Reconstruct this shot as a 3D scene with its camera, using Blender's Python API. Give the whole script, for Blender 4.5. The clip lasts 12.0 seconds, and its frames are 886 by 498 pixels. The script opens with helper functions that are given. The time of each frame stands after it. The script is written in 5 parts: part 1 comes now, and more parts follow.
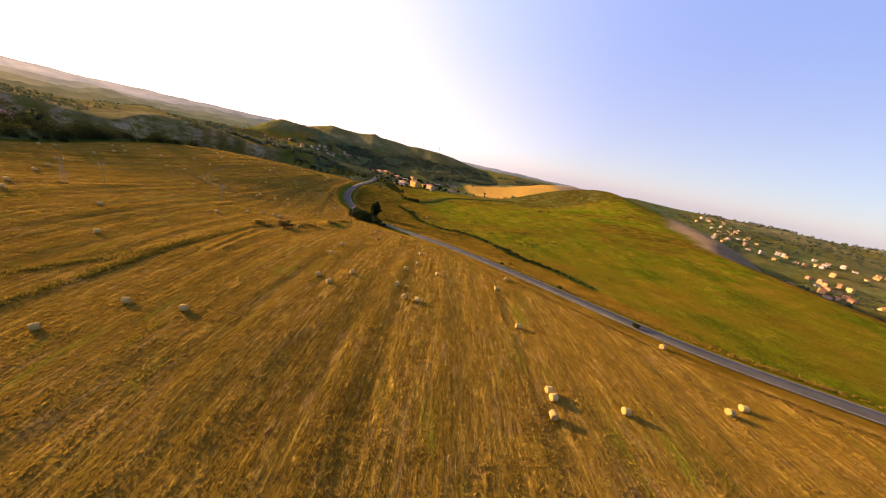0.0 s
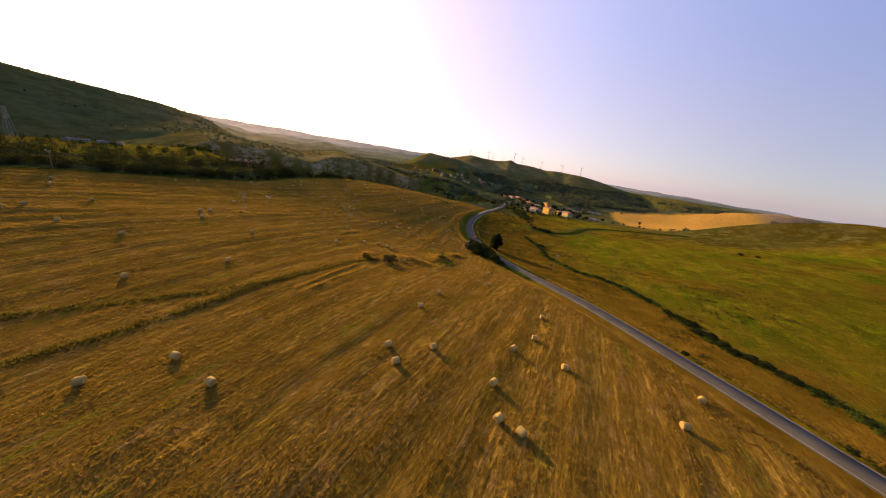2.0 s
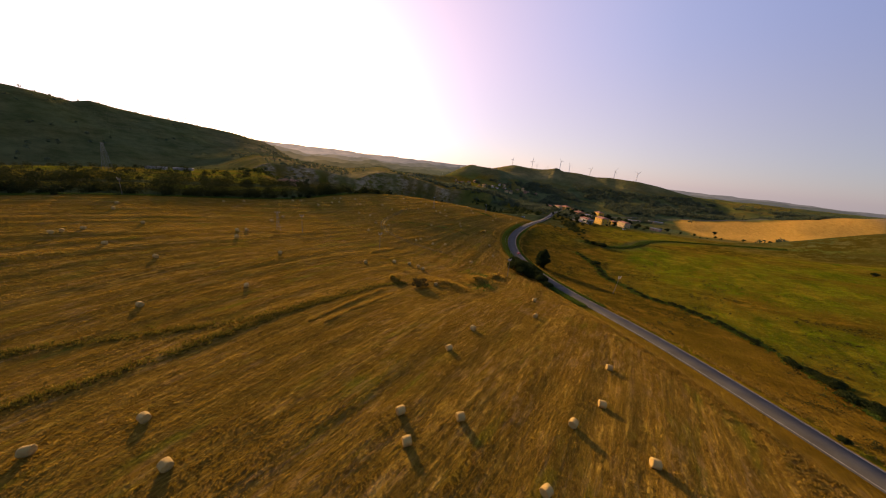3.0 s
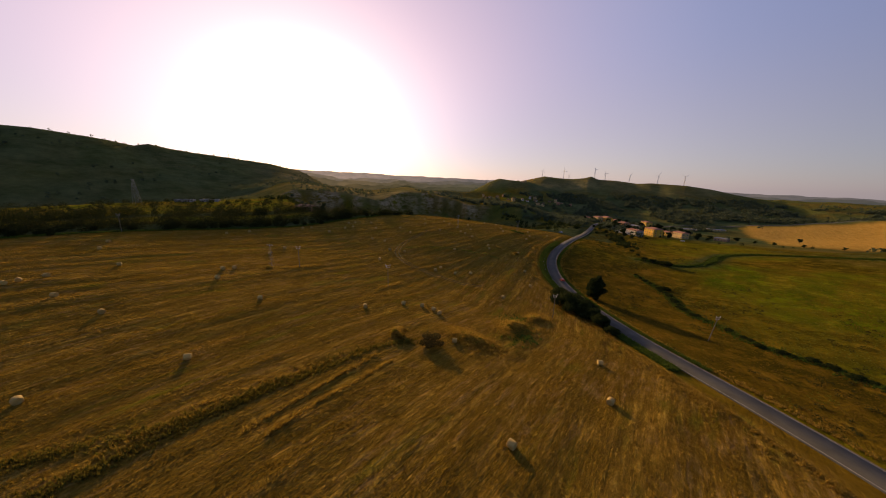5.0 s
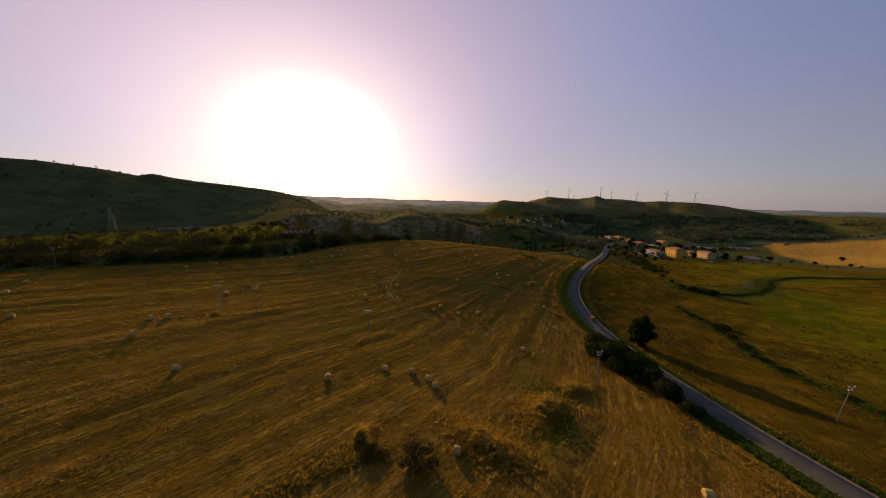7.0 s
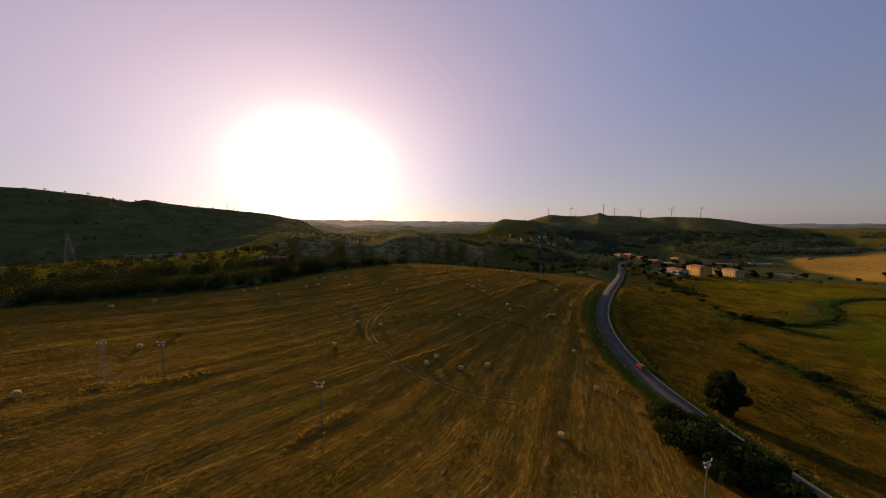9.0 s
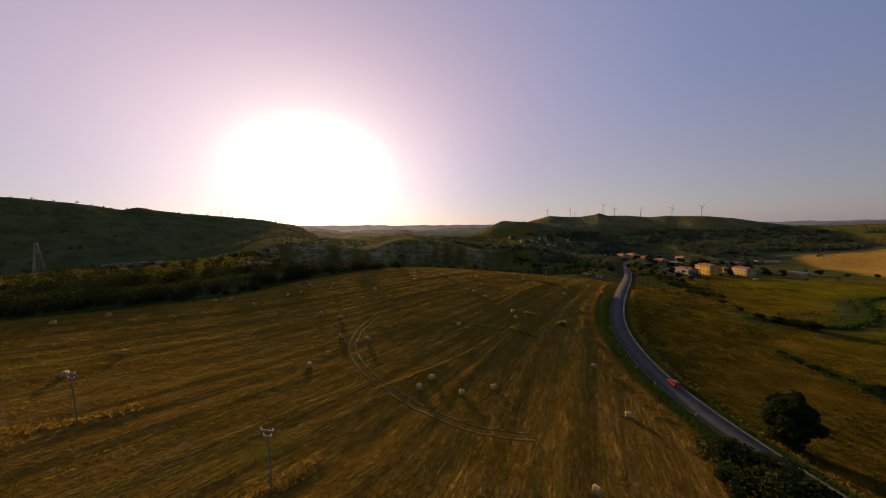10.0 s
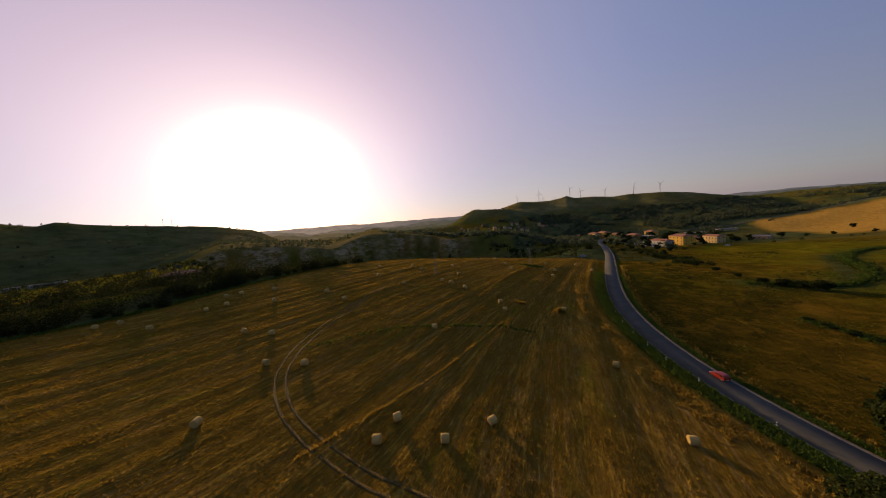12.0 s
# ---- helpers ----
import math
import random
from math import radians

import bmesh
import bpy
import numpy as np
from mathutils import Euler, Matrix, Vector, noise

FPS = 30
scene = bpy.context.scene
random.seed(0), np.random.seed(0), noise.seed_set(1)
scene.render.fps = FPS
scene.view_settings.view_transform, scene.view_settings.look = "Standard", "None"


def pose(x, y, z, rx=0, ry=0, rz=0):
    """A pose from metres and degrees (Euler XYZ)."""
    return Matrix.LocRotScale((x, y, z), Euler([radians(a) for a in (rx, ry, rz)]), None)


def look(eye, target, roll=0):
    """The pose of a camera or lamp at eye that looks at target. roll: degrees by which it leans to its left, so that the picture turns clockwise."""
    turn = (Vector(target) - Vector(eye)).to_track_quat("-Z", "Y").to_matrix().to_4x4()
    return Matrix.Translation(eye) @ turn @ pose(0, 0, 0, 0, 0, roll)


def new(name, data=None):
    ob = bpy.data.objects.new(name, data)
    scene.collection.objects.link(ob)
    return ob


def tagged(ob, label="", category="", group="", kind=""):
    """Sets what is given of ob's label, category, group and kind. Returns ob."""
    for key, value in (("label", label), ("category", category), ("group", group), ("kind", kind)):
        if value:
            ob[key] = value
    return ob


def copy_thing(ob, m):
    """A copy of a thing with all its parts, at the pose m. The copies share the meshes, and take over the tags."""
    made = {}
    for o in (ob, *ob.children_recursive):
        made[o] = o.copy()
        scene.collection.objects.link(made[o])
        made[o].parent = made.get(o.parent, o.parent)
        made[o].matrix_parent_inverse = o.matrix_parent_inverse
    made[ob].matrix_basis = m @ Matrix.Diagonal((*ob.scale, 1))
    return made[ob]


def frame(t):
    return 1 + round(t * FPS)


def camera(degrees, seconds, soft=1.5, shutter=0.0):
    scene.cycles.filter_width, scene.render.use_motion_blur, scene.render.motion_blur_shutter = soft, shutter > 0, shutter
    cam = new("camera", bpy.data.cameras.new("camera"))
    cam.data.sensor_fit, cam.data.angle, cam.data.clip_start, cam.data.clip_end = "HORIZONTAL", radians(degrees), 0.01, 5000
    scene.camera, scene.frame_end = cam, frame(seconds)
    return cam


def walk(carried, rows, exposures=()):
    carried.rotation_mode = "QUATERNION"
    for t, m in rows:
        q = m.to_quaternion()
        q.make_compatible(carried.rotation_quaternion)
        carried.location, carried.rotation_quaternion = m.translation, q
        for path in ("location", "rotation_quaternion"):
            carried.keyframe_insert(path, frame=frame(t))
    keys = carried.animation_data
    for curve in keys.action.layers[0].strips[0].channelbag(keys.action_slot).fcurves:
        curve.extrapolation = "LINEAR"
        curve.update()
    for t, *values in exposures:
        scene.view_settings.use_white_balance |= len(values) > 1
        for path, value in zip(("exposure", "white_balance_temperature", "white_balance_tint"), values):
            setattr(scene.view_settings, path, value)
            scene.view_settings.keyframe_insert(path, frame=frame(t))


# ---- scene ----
cam = camera(114.5, 12.0, soft=1.05, shutter=0.13)
METRES, EYE, TILT, LEAN, TURN = 165.0, 35.7, -18.3, -11.0, 0.0
ROWS = [
    (0.0, 0.0, 0.0, 0.0, -0.0, 0.0, 0.0),
    (0.5, 0.0067, 0.0449, 0.0135, 7.21, 1.22, -2.23),
    (1.0, 0.0076, 0.0896, 0.028, 13.77, 2.12, -3.94),
    (1.5, 0.0035, 0.1329, 0.0437, 19.57, 2.77, -5.04),
    (2.0, -0.005, 0.175, 0.0592, 25.21, 3.46, -5.94),
    (2.5, -0.0171, 0.2158, 0.0742, 30.07, 4.15, -6.42),
    (3.0, -0.0328, 0.2547, 0.0888, 33.73, 4.8, -6.4),
    (3.5, -0.0507, 0.292, 0.1039, 36.38, 5.38, -6.08),
    (5.5, -0.135, 0.4283, 0.1563, 40.6, 8.27, -4.96),
    (6.0, -0.1578, 0.4591, 0.1679, 40.89, 9.38, -4.7),
    (6.5, -0.1807, 0.4886, 0.1795, 41.07, 10.59, -4.43),
    (7.0, -0.2039, 0.5177, 0.1919, 41.22, 11.79, -4.15),
    (9.0, -0.3023, 0.6417, 0.2415, 41.76, 15.88, -3.08),
    (9.5, -0.327, 0.6739, 0.2503, 41.86, 16.48, -2.68),
    (10.0, -0.3508, 0.7051, 0.257, 41.85, 16.64, -2.04),
    (10.5, -0.3737, 0.7346, 0.2619, 41.57, 16.41, -1.0),
    (11.0, -0.3955, 0.7626, 0.2665, 40.75, 15.69, 0.81),
    (11.5, -0.4162, 0.7917, 0.2705, 39.56, 15.35, 2.43),
    (12.0, -0.4366, 0.8217, 0.2743, 38.05, 15.44, 3.83),
]
EXPOSURES = [(0.0, 1.42, 7850, 18), (2.5, 0.72, 7850, 17), (5.5, 0.02, 7750, 15), (9.0, -0.20, 7600, 12), (12.0, -0.08, 7600, 12)]
walk(cam, [(t, pose(0, 0, EYE, TILT, LEAN, TURN) @ pose(METRES * x, METRES * y, METRES * z, 90 + pitch, roll, yaw)) for t, x, y, z, yaw, pitch, roll in ROWS], EXPOSURES)

# ---- sky, sun ----
SUN_BEARING, SUN_HEIGHT = -63.6, 11.0  # degrees from north (y) towards east, and above the horizon
sun_way = Vector((math.sin(radians(SUN_BEARING)) * math.cos(radians(SUN_HEIGHT)), math.cos(radians(SUN_BEARING)) * math.cos(radians(SUN_HEIGHT)), math.sin(radians(SUN_HEIGHT))))
world = bpy.data.worlds.new("sky")
scene.world = world
world.use_nodes = True
wn, wl = world.node_tree.nodes, world.node_tree.links
wn.clear()
sky = wn.new("ShaderNodeTexSky")
sky.sky_type = "NISHITA"
sky.sun_disc = False
sky.sun_elevation, sky.sun_rotation = radians(SUN_HEIGHT), radians(SUN_BEARING)
sky.altitude, sky.air_density, sky.dust_density, sky.ozone_density = 100, 1.0, 0.4, 4.0
back = wn.new("ShaderNodeBackground")
back.inputs["Strength"].default_value = 0.05
wl.new(sky.outputs[0], back.inputs["Color"])
# the hazy glow of the low sun
place = wn.new("ShaderNodeTexCoord")
off = wn.new("ShaderNodeVectorMath")
off.operation = "SUBTRACT"
off.inputs[1].default_value = sun_way
wl.new(place.outputs["Generated"], off.inputs[0])
squash = wn.new("ShaderNodeVectorMath")
squash.operation = "MULTIPLY"
squash.inputs[1].default_value = (0.5, 0.5, 0.72)
wl.new(off.outputs[0], squash.inputs[0])
gap = wn.new("ShaderNodeVectorMath")
gap.operation = "LENGTH"
wl.new(squash.outputs[0], gap.inputs[0])
ramp = wn.new("ShaderNodeValToRGB")
ramp.color_ramp.interpolation = "B_SPLINE"
stops = ((0.0, (22, 15, 8.5, 1)), (0.039, (5.0, 3.9, 2.9, 1)), (0.087, (1.02, 0.86, 0.88, 1)), (0.165, (0.86, 0.645, 0.75, 1)), (0.24, (0.63, 0.475, 0.60, 1)), (0.33, (0.44, 0.365, 0.52, 1)), (0.42, (0.315, 0.305, 0.50, 1)), (0.52, (0.215, 0.25, 0.455, 1)), (0.68, (0.108, 0.145, 0.325, 1)), (0.9, (0.072, 0.112, 0.27, 1)), (1.0, (0.06, 0.095, 0.235, 1)))
while len(ramp.color_ramp.elements) < len(stops):
    ramp.color_ramp.elements.new(0.5)
for e, (p, c) in zip(ramp.color_ramp.elements, stops):
    e.position, e.color = p, c
wl.new(gap.outputs["Value"], ramp.inputs[0])
# dust low over the land
height = wn.new("ShaderNodeSeparateXYZ")
wl.new(place.outputs["Generated"], height.inputs[0])
low = wn.new("ShaderNodeMapRange")
low.interpolation_type = "SMOOTHERSTEP"
low.inputs["From Min"].default_value, low.inputs["From Max"].default_value = 0.0, 0.46
low.inputs["To Min"].default_value, low.inputs["To Max"].default_value = 0.72, 0.0
wl.new(height.outputs["Z"], low.inputs["Value"])
haze = wn.new("ShaderNodeMix")
haze.data_type = "RGBA"
dust = wn.new("ShaderNodeValToRGB")
for e, (p, c) in zip([dust.color_ramp.elements[0], dust.color_ramp.elements.new(0.5), dust.color_ramp.elements.new(0.7), dust.color_ramp.elements[-1]], ((0.25, (0.50, 0.37, 0.41, 1)), (0.5, (0.36, 0.285, 0.325, 1)), (0.7, (0.185, 0.163, 0.205, 1)), (1.0, (0.118, 0.118, 0.165, 1)))):
    e.position, e.color = p, c
wl.new(gap.outputs["Value"], dust.inputs[0])
wl.new(dust.outputs[0], haze.inputs[7])
clear = wn.new("ShaderNodeMapRange")
clear.interpolation_type = "SMOOTHERSTEP"
clear.inputs["From Min"].default_value, clear.inputs["From Max"].default_value = 0.12, 0.45
wl.new(gap.outputs["Value"], clear.inputs["Value"])
dusty = wn.new("ShaderNodeMath")
dusty.operation = "MULTIPLY"
wl.new(low.outputs[0], dusty.inputs[0])
wl.new(clear.outputs[0], dusty.inputs[1])
wl.new(dusty.outputs[0], haze.inputs[0])
wl.new(ramp.outputs[0], haze.inputs[6])
haze.blend_type = "MIX"
glow = wn.new("ShaderNodeBackground")
glow.inputs["Strength"].default_value = 0.95
wl.new(haze.outputs[2], glow.inputs["Color"])
both = wn.new("ShaderNodeAddShader")
wl.new(back.outputs[0], both.inputs[0])
wl.new(glow.outputs[0], both.inputs[1])
end = wn.new("ShaderNodeOutputWorld")
wl.new(both.outputs[0], end.inputs["Surface"])

lamp = bpy.data.lights.new("sun", "SUN")
lamp.energy, lamp.angle, lamp.color = 5.0, radians(1.6), (1.0, 0.68, 0.34)
sun = new("sun", lamp)
sun.matrix_world = look((0, 0, 200), Vector((0, 0, 200)) - sun_way)


# ---- the lie of the land ----
# heights of the rolling ground, every 90 m from (-300, -120), south to north
LEVELS = (
    (-3.7, -11.8, -18.3, -14.5, -3.6, 6.9, 16.9),
    (4.4, -1.7, -13.0, -8.4, 1.2, 8.5, 17.6),
    (9.1, 7.8, -1.3, 3.6, 0.2, 7.6, 17.7),
    (9.2, 3.0, -7.0, -11.6, -5.7, 8.1, 17.5),
    (12.8, 9.6, -2.8, -27.3, -6.7, 8.3, 16.4),
    (9.6, 3.1, -8.0, -17.4, -10.2, 0.3, 9.4),
    (1.0, -7.6, -17.7, -22.6, -19.1, -10.6, -1.8),
    (-9.0, -16.3, -23.1, -27.6, -25.9, -20.3, -13.6),
    (-18.9, -24.5, -28.9, -31.3, -30.6, -27.9, -24.5),
    (-27.9, -32.0, -35.1, -36.3, -36.0, -35.9, -35.2),
    (-36.3, -39.4, -41.9, -43.9, -45.8, -47.0, -46.8),
)
# finer folds round the field and the road, every 55 m from (-240, 0)
FOLDS = (
    (0.7, 0.8, 0.1, -0.9, 0.5, 1.3, 0.6, -0.1),
    (-0.5, 0.7, 0.8, -1.7, 0.8, -0.1, -0.8, 0.0),
    (-1.6, -0.9, 0.7, 0.2, 1.3, -1.9, -1.4, 0.2),
    (-1.6, -0.7, -0.2, -1.3, -0.3, -0.2, 0.4, 0.4),
    (-1.2, 0.9, 2.5, 0.4, -1.6, 0.9, 1.5, 0.7),
    (-0.9, 0.6, 2.0, 0.4, -0.2, 0.8, 1.0, 0.6),
    (-0.4, -0.2, -0.4, -0.5, 0.9, 0.1, 0.1, 0.2),
    (0.0, -0.8, -1.5, -1.2, -0.7, -0.8, -0.5, -0.1),
)
LEVEL_X, LEVEL_Y, LEVEL_STEP = -300.0, -120.0, 90.0
HUB = (-54.0, 118.0)


def bell(u):
    u = np.abs(u)
    return np.where(u < 1, 2 / 3 - u * u + u ** 3 / 2, np.where(u < 2, (2 - u) ** 3 / 6, 0.0))


def smooth(a, b, v):
    u = np.clip((v - a) / (b - a), 0.0, 1.0)
    return u * u * (3 - 2 * u)


def waves(x, y, size, seed=0):
    """A cheap, smooth, uneven swell between -1 and 1."""
    total, weight = np.zeros_like(x), 0.0
    for n in range(7):
        a = 2.399 * n + seed * 1.7
        k = 2 * math.pi / size * (0.55 + 0.33 * n)
        w = 1.0 / (0.6 + 0.5 * n)
        total += w * np.sin(k * (x * math.cos(a) + y * math.sin(a)) + 5.1 * n + seed + 1.3 * np.sin(k * 0.6 * (y * math.cos(a * 1.7) - x * math.sin(a * 1.7)) + n))
        weight += w
    return total / weight


def away(x, y, line):
    """The distance to a line of points, with its sign: positive on the right of its way."""
    best, sign = np.full(np.shape(x), 1e9), np.zeros(np.shape(x))
    for (ax, ay), (bx, by) in zip(line, line[1:]):
        dx, dy = bx - ax, by - ay
        u = np.clip(((x - ax) * dx + (y - ay) * dy) / (dx * dx + dy * dy), 0, 1)
        d = np.hypot(x - ax - u * dx, y - ay - u * dy)
        side = np.sign((x - ax) * dy - (y - ay) * dx)
        near = d < best
        best, sign = np.where(near, d, best), np.where(near, side, sign)
    return best * np.where(sign == 0, 1, sign)


ROAD = [(150, 0), (122, 25), (96, 43.5), (74, 60), (60, 77), (43, 99.5), (27, 119), (15, 133.5), (3, 146.5), (-17, 166), (-27, 177), (-38, 189.5), (-52, 205), (-62, 218), (-71, 235),
        (-77, 253), (-80.5, 272), (-83.5, 300), (-86.5, 335), (-92, 400), (-102, 474), (-115, 550), (-120, 640), (-80, 730), (40, 800), (200, 860), (420, 980)]
SCARP = [(120, -160), (158, 0), (162, 90), (172, 165), (200, 250), (250, 330), (320, 430), (420, 560), (620, 760)]
# crests of the hills round the valley: bearing in degrees from the hub, height of the crest above the eye in degrees
LEFT_HILL = ((-150, 3.0), (-120, 4.6), (-104, 4.9), (-97, 4.7), (-90, 4.2), (-87.9, 3.75), (-86.5, 4.05), (-82, 3.3), (-77, 2.75), (-72, 2.0), (-67, 1.2), (-63, 0.4), (-58, -1.6), (-52, -3.0))
MILL_RIDGE = ((-33, -3.0), (-29, -1.2), (-26.5, -0.2), (-23, 0.7), (-19.7, 1.5), (-17, 1.2), (-14.5, 1.1), (-12.6, 1.35), (-11.6, 1.62), (-10.3, 1.1), (-7.6, 1.0), (-4.5, 0.6), (-2.4, 0.72), (2.2, 0.46), (5.2, 0.0), (7.6, -0.6), (12, -1.6), (16, -3.0))


MID_HILLS = ((-66, -2.5), (-60, 0.1), (-55.5, 0.38), (-51, -0.1), (-46, 0.3), (-43, 0.05), (-38.5, 0.35), (-34, -0.2), (-30, 0.0), (-26, -1.5), (-20, -3))


def crest(bearing, table):
    return np.interp(bearing, [a for a, _ in table], [b for _, b in table])


def land(x, y):
    """The height of the ground."""
    x, y = np.asarray(x, float), np.asarray(y, float)
    cx, cy = np.clip(x, -330, 225), np.clip(y, -110, 745)
    bx = bell((cx[..., None] - LEVEL_X) / LEVEL_STEP - np.arange(7))
    by = bell((cy[..., None] - LEVEL_Y) / LEVEL_STEP - np.arange(11))
    z = np.einsum("...i,...j,ji->...", bx, by, np.array(LEVELS))
    fx = bell((x[..., None] + 240) / 55 - np.arange(8))
    fy = bell(y[..., None] / 55 - np.arange(8))
    z = z + np.einsum("...i,...j,ji->...", fx, fy, np.array(FOLDS))
    # the knoll beyond the meadow
    z = z + 25 * np.exp(-(((x - 190) / 75) ** 2 + ((y - 440) / 48) ** 2))
    for kx, ky, up, wide in ((-500, 880, 30, 95), (-405, 925, 30, 90), (-620, 760, 22, 110)):
        z = z + up * np.exp(-((x - kx) ** 2 + (y - ky) ** 2) / wide ** 2)
    # the drop behind the ridge
    beyond = away(x, y, SCARP)
    z = z - 62 * smooth(-4, 150, beyond - 35 * smooth(165, 230, y))
    z = z + 19 * np.exp(-(((x - 238) / 58) ** 2 + ((y - 362) / 75) ** 2)) + 13 * np.exp(-(((x - 258) / 42) ** 2 + ((y - 420) / 50) ** 2))
    # the wheat field on its slope that looks to the evening sun
    z = z + 17 * smooth(30, 260, x) * smooth(520, 600, y) * (1 - smooth(840, 960, y)) * (1 - smooth(300, 460, x))
    dx, dy = x - HUB[0], y - HUB[1]
    r, bearing = np.hypot(dx, dy), np.degrees(np.arctan2(dx, dy))
    # the ravine past the field's far edge
    z = z - 22 * smooth(0, 70, away(x, y, [(-330, 150), (-262, 165), (-215, 190), (-190, 235), (-150, 285), (-120, 330), (-112, 420), (-130, 520)]) * -1) * (1 - smooth(260, 420, r)) * smooth(-330, -260, x)
    gorge = smooth(5, 60, away(x, y, [(-330, 150), (-262, 165), (-215, 190), (-190, 235), (-150, 285), (-120, 330), (-112, 420), (-130, 520)]) * -1) * (1 - smooth(400, 520, r)) * smooth(-74, -66, bearing) * (1 - smooth(-30, -22, bearing))
    z = z - np.maximum(z + 25, 0) * gorge
    # the clay tableland on the ravine's other side, with a steep broken face
    face = 395 + 28 * waves(bearing * 9, r * 0, 130, 4) + 12 * waves(bearing * 9, r * 0, 40, 7)
    side = smooth(-48, -38, bearing)
    table_land = smooth(-2, 16, r - face) * (1 - smooth(560 - 110 * side, 760 - 210 * side, r)) * smooth(-84, -74, bearing) * (1 - smooth(-24, -15, bearing))
    z = z + np.maximum(np.interp(bearing, (-80, -71, -65, -57, -55, -53, -48, -43, -38.6, -33, -27, -20), (15.0, 14.5, 12.0, 4.0, 2.0, 5.0, 13.0, 11.0, 5.0, -3.5, -2.0, -7.0)) + 0.035 * (1 - side) * (r - 400) + 1.2 * waves(x, y, 90, 2) - z, 0) * table_land
    # the terrace of the orchards falls away behind its brow
    z = z - 20 * smooth(352, 430, r) * (1 - smooth(-77, -70, bearing)) * smooth(-150, -125, bearing)
    # the plain rises gently towards the ridge of turbines
    z = z + 33 * smooth(600, 1100, r) * smooth(-60, -32, bearing) * (1 - smooth(30, 60, bearing))
    swell = waves(x, y, 420, 3)
    z = z + smooth(350, 700, r) * (6 * swell + 5 * waves(x, y, 190, 6)) + smooth(600, 900, r) * 2.2 * waves(x, y, 75, 2)
    for table, r0, before, behind, bump in ((MID_HILLS, 1750.0, 280.0, 500.0, 9.0), (LEFT_HILL, 1000.0, 260.0, 700.0, 5.0), (MILL_RIDGE, 1120.0, 170.0, 420.0, 4.0)):
        top = 30 + r0 * np.tan(np.radians(crest(bearing, table)))
        width = np.where(r < r0, before, behind)
        bulk = np.exp(-((r - r0) / width) ** 2)
        if table is LEFT_HILL:
            bulk = np.where(r < r0, np.clip((r - 620) / (r0 - 620), 0, 1), bulk)
        gully = waves(bearing * 14, r * 0.25, 120, r0 / 100) * bump * bulk * (1 - bulk) * 5
        z = z + np.maximum(top - z, 0) * bulk + gully
    # the wide valley under the hills of the evening side
    open_valley = smooth(620, 800, r) * smooth(-68, -60, bearing) * (1 - smooth(-36, -28, bearing))
    z = z - np.maximum(z - (42 - 0.052 * r + 3 * waves(x, y, 160, 14)), 0) * open_valley
    east = 1500.0
    top = 36 + east * np.tan(np.radians(np.interp(np.degrees(np.arctan2(x, y)), (20, 30, 34, 40, 44, 50, 56, 62, 80, 110, 140), (-3, -1.3, -0.75, -0.95, -0.85, -0.7, -0.9, -0.5, -0.4, -0.8, -3))))
    rr = np.hypot(x, y)
    z = z + np.maximum(top - z, 0) * np.exp(-((rr - east) / np.where(rr < east, 330.0, 600.0)) ** 2)
    # the far plain sinks to the sea
    z = z - 0.022 * np.maximum(r - 1450, 0) * smooth(-36, -20, bearing) * (1 - smooth(100, 130, bearing))
    # the pale ploughed hill behind the wheat
    z = z + np.maximum(21 - z, 0) * np.exp(-(((x - 390) / 120) ** 2 + ((y - 830) / 70) ** 2))
    return z


# ---- materials ----
def shader(name, rough=0.8, metal=0.0, spec=0.3):
    """A new material: its node tree, links and principled node."""
    m = bpy.data.materials.new(name)
    m.use_nodes = True
    n, l = m.node_tree.nodes, m.node_tree.links
    p = n["Principled BSDF"]
    p.inputs["Roughness"].default_value, p.inputs["Metallic"].default_value = rough, metal
    p.inputs["Specular IOR Level"].default_value = spec
    return m, n, l, p


def feed(n, l, node, socket, value):
    if isinstance(value, bpy.types.NodeSocket):
        l.new(value, node.inputs[socket])
    else:
        node.inputs[socket].default_value = value


def coords(n, l, kind="Object", scale=(1, 1, 1), turn=0.0):
    t = n.new("ShaderNodeTexCoord")
    m = n.new("ShaderNodeMapping")
    m.inputs["Scale"].default_value = scale
    m.inputs["Rotation"].default_value = (0, 0, radians(turn))
    l.new(t.outputs[kind], m.inputs["Vector"])
    return m.outputs[0]


def grain(n, l, vector, scale, detail=4.0, rough=0.6, low=0.3, high=0.7):
    """Noise, stretched to 0..1 between low and high."""
    t = n.new("ShaderNodeTexNoise")
    t.inputs["Scale"].default_value, t.inputs["Detail"].default_value, t.inputs["Roughness"].default_value = scale, detail, rough
    l.new(vector, t.inputs["Vector"])
    r = n.new("ShaderNodeMapRange")
    r.inputs["From Min"].default_value, r.inputs["From Max"].default_value = low, high
    l.new(t.outputs["Fac"], r.inputs["Value"])
    return r.outputs[0]


def blend(n, l, fac, a, b, kind="MIX"):
    m = n.new("ShaderNodeMix")
    m.data_type, m.blend_type = "RGBA", kind
    feed(n, l, m, 0, fac)
    feed(n, l, m, 6, (*a, 1) if isinstance(a, tuple) else a)
    feed(n, l, m, 7, (*b, 1) if isinstance(b, tuple) else b)
    return m.outputs[2]


def calc(n, l, kind, a, b=0.0, clamp=False):
    m = n.new("ShaderNodeMath")
    m.operation, m.use_clamp = kind, clamp
    feed(n, l, m, 0, a)
    feed(n, l, m, 1, b)
    return m.outputs[0]


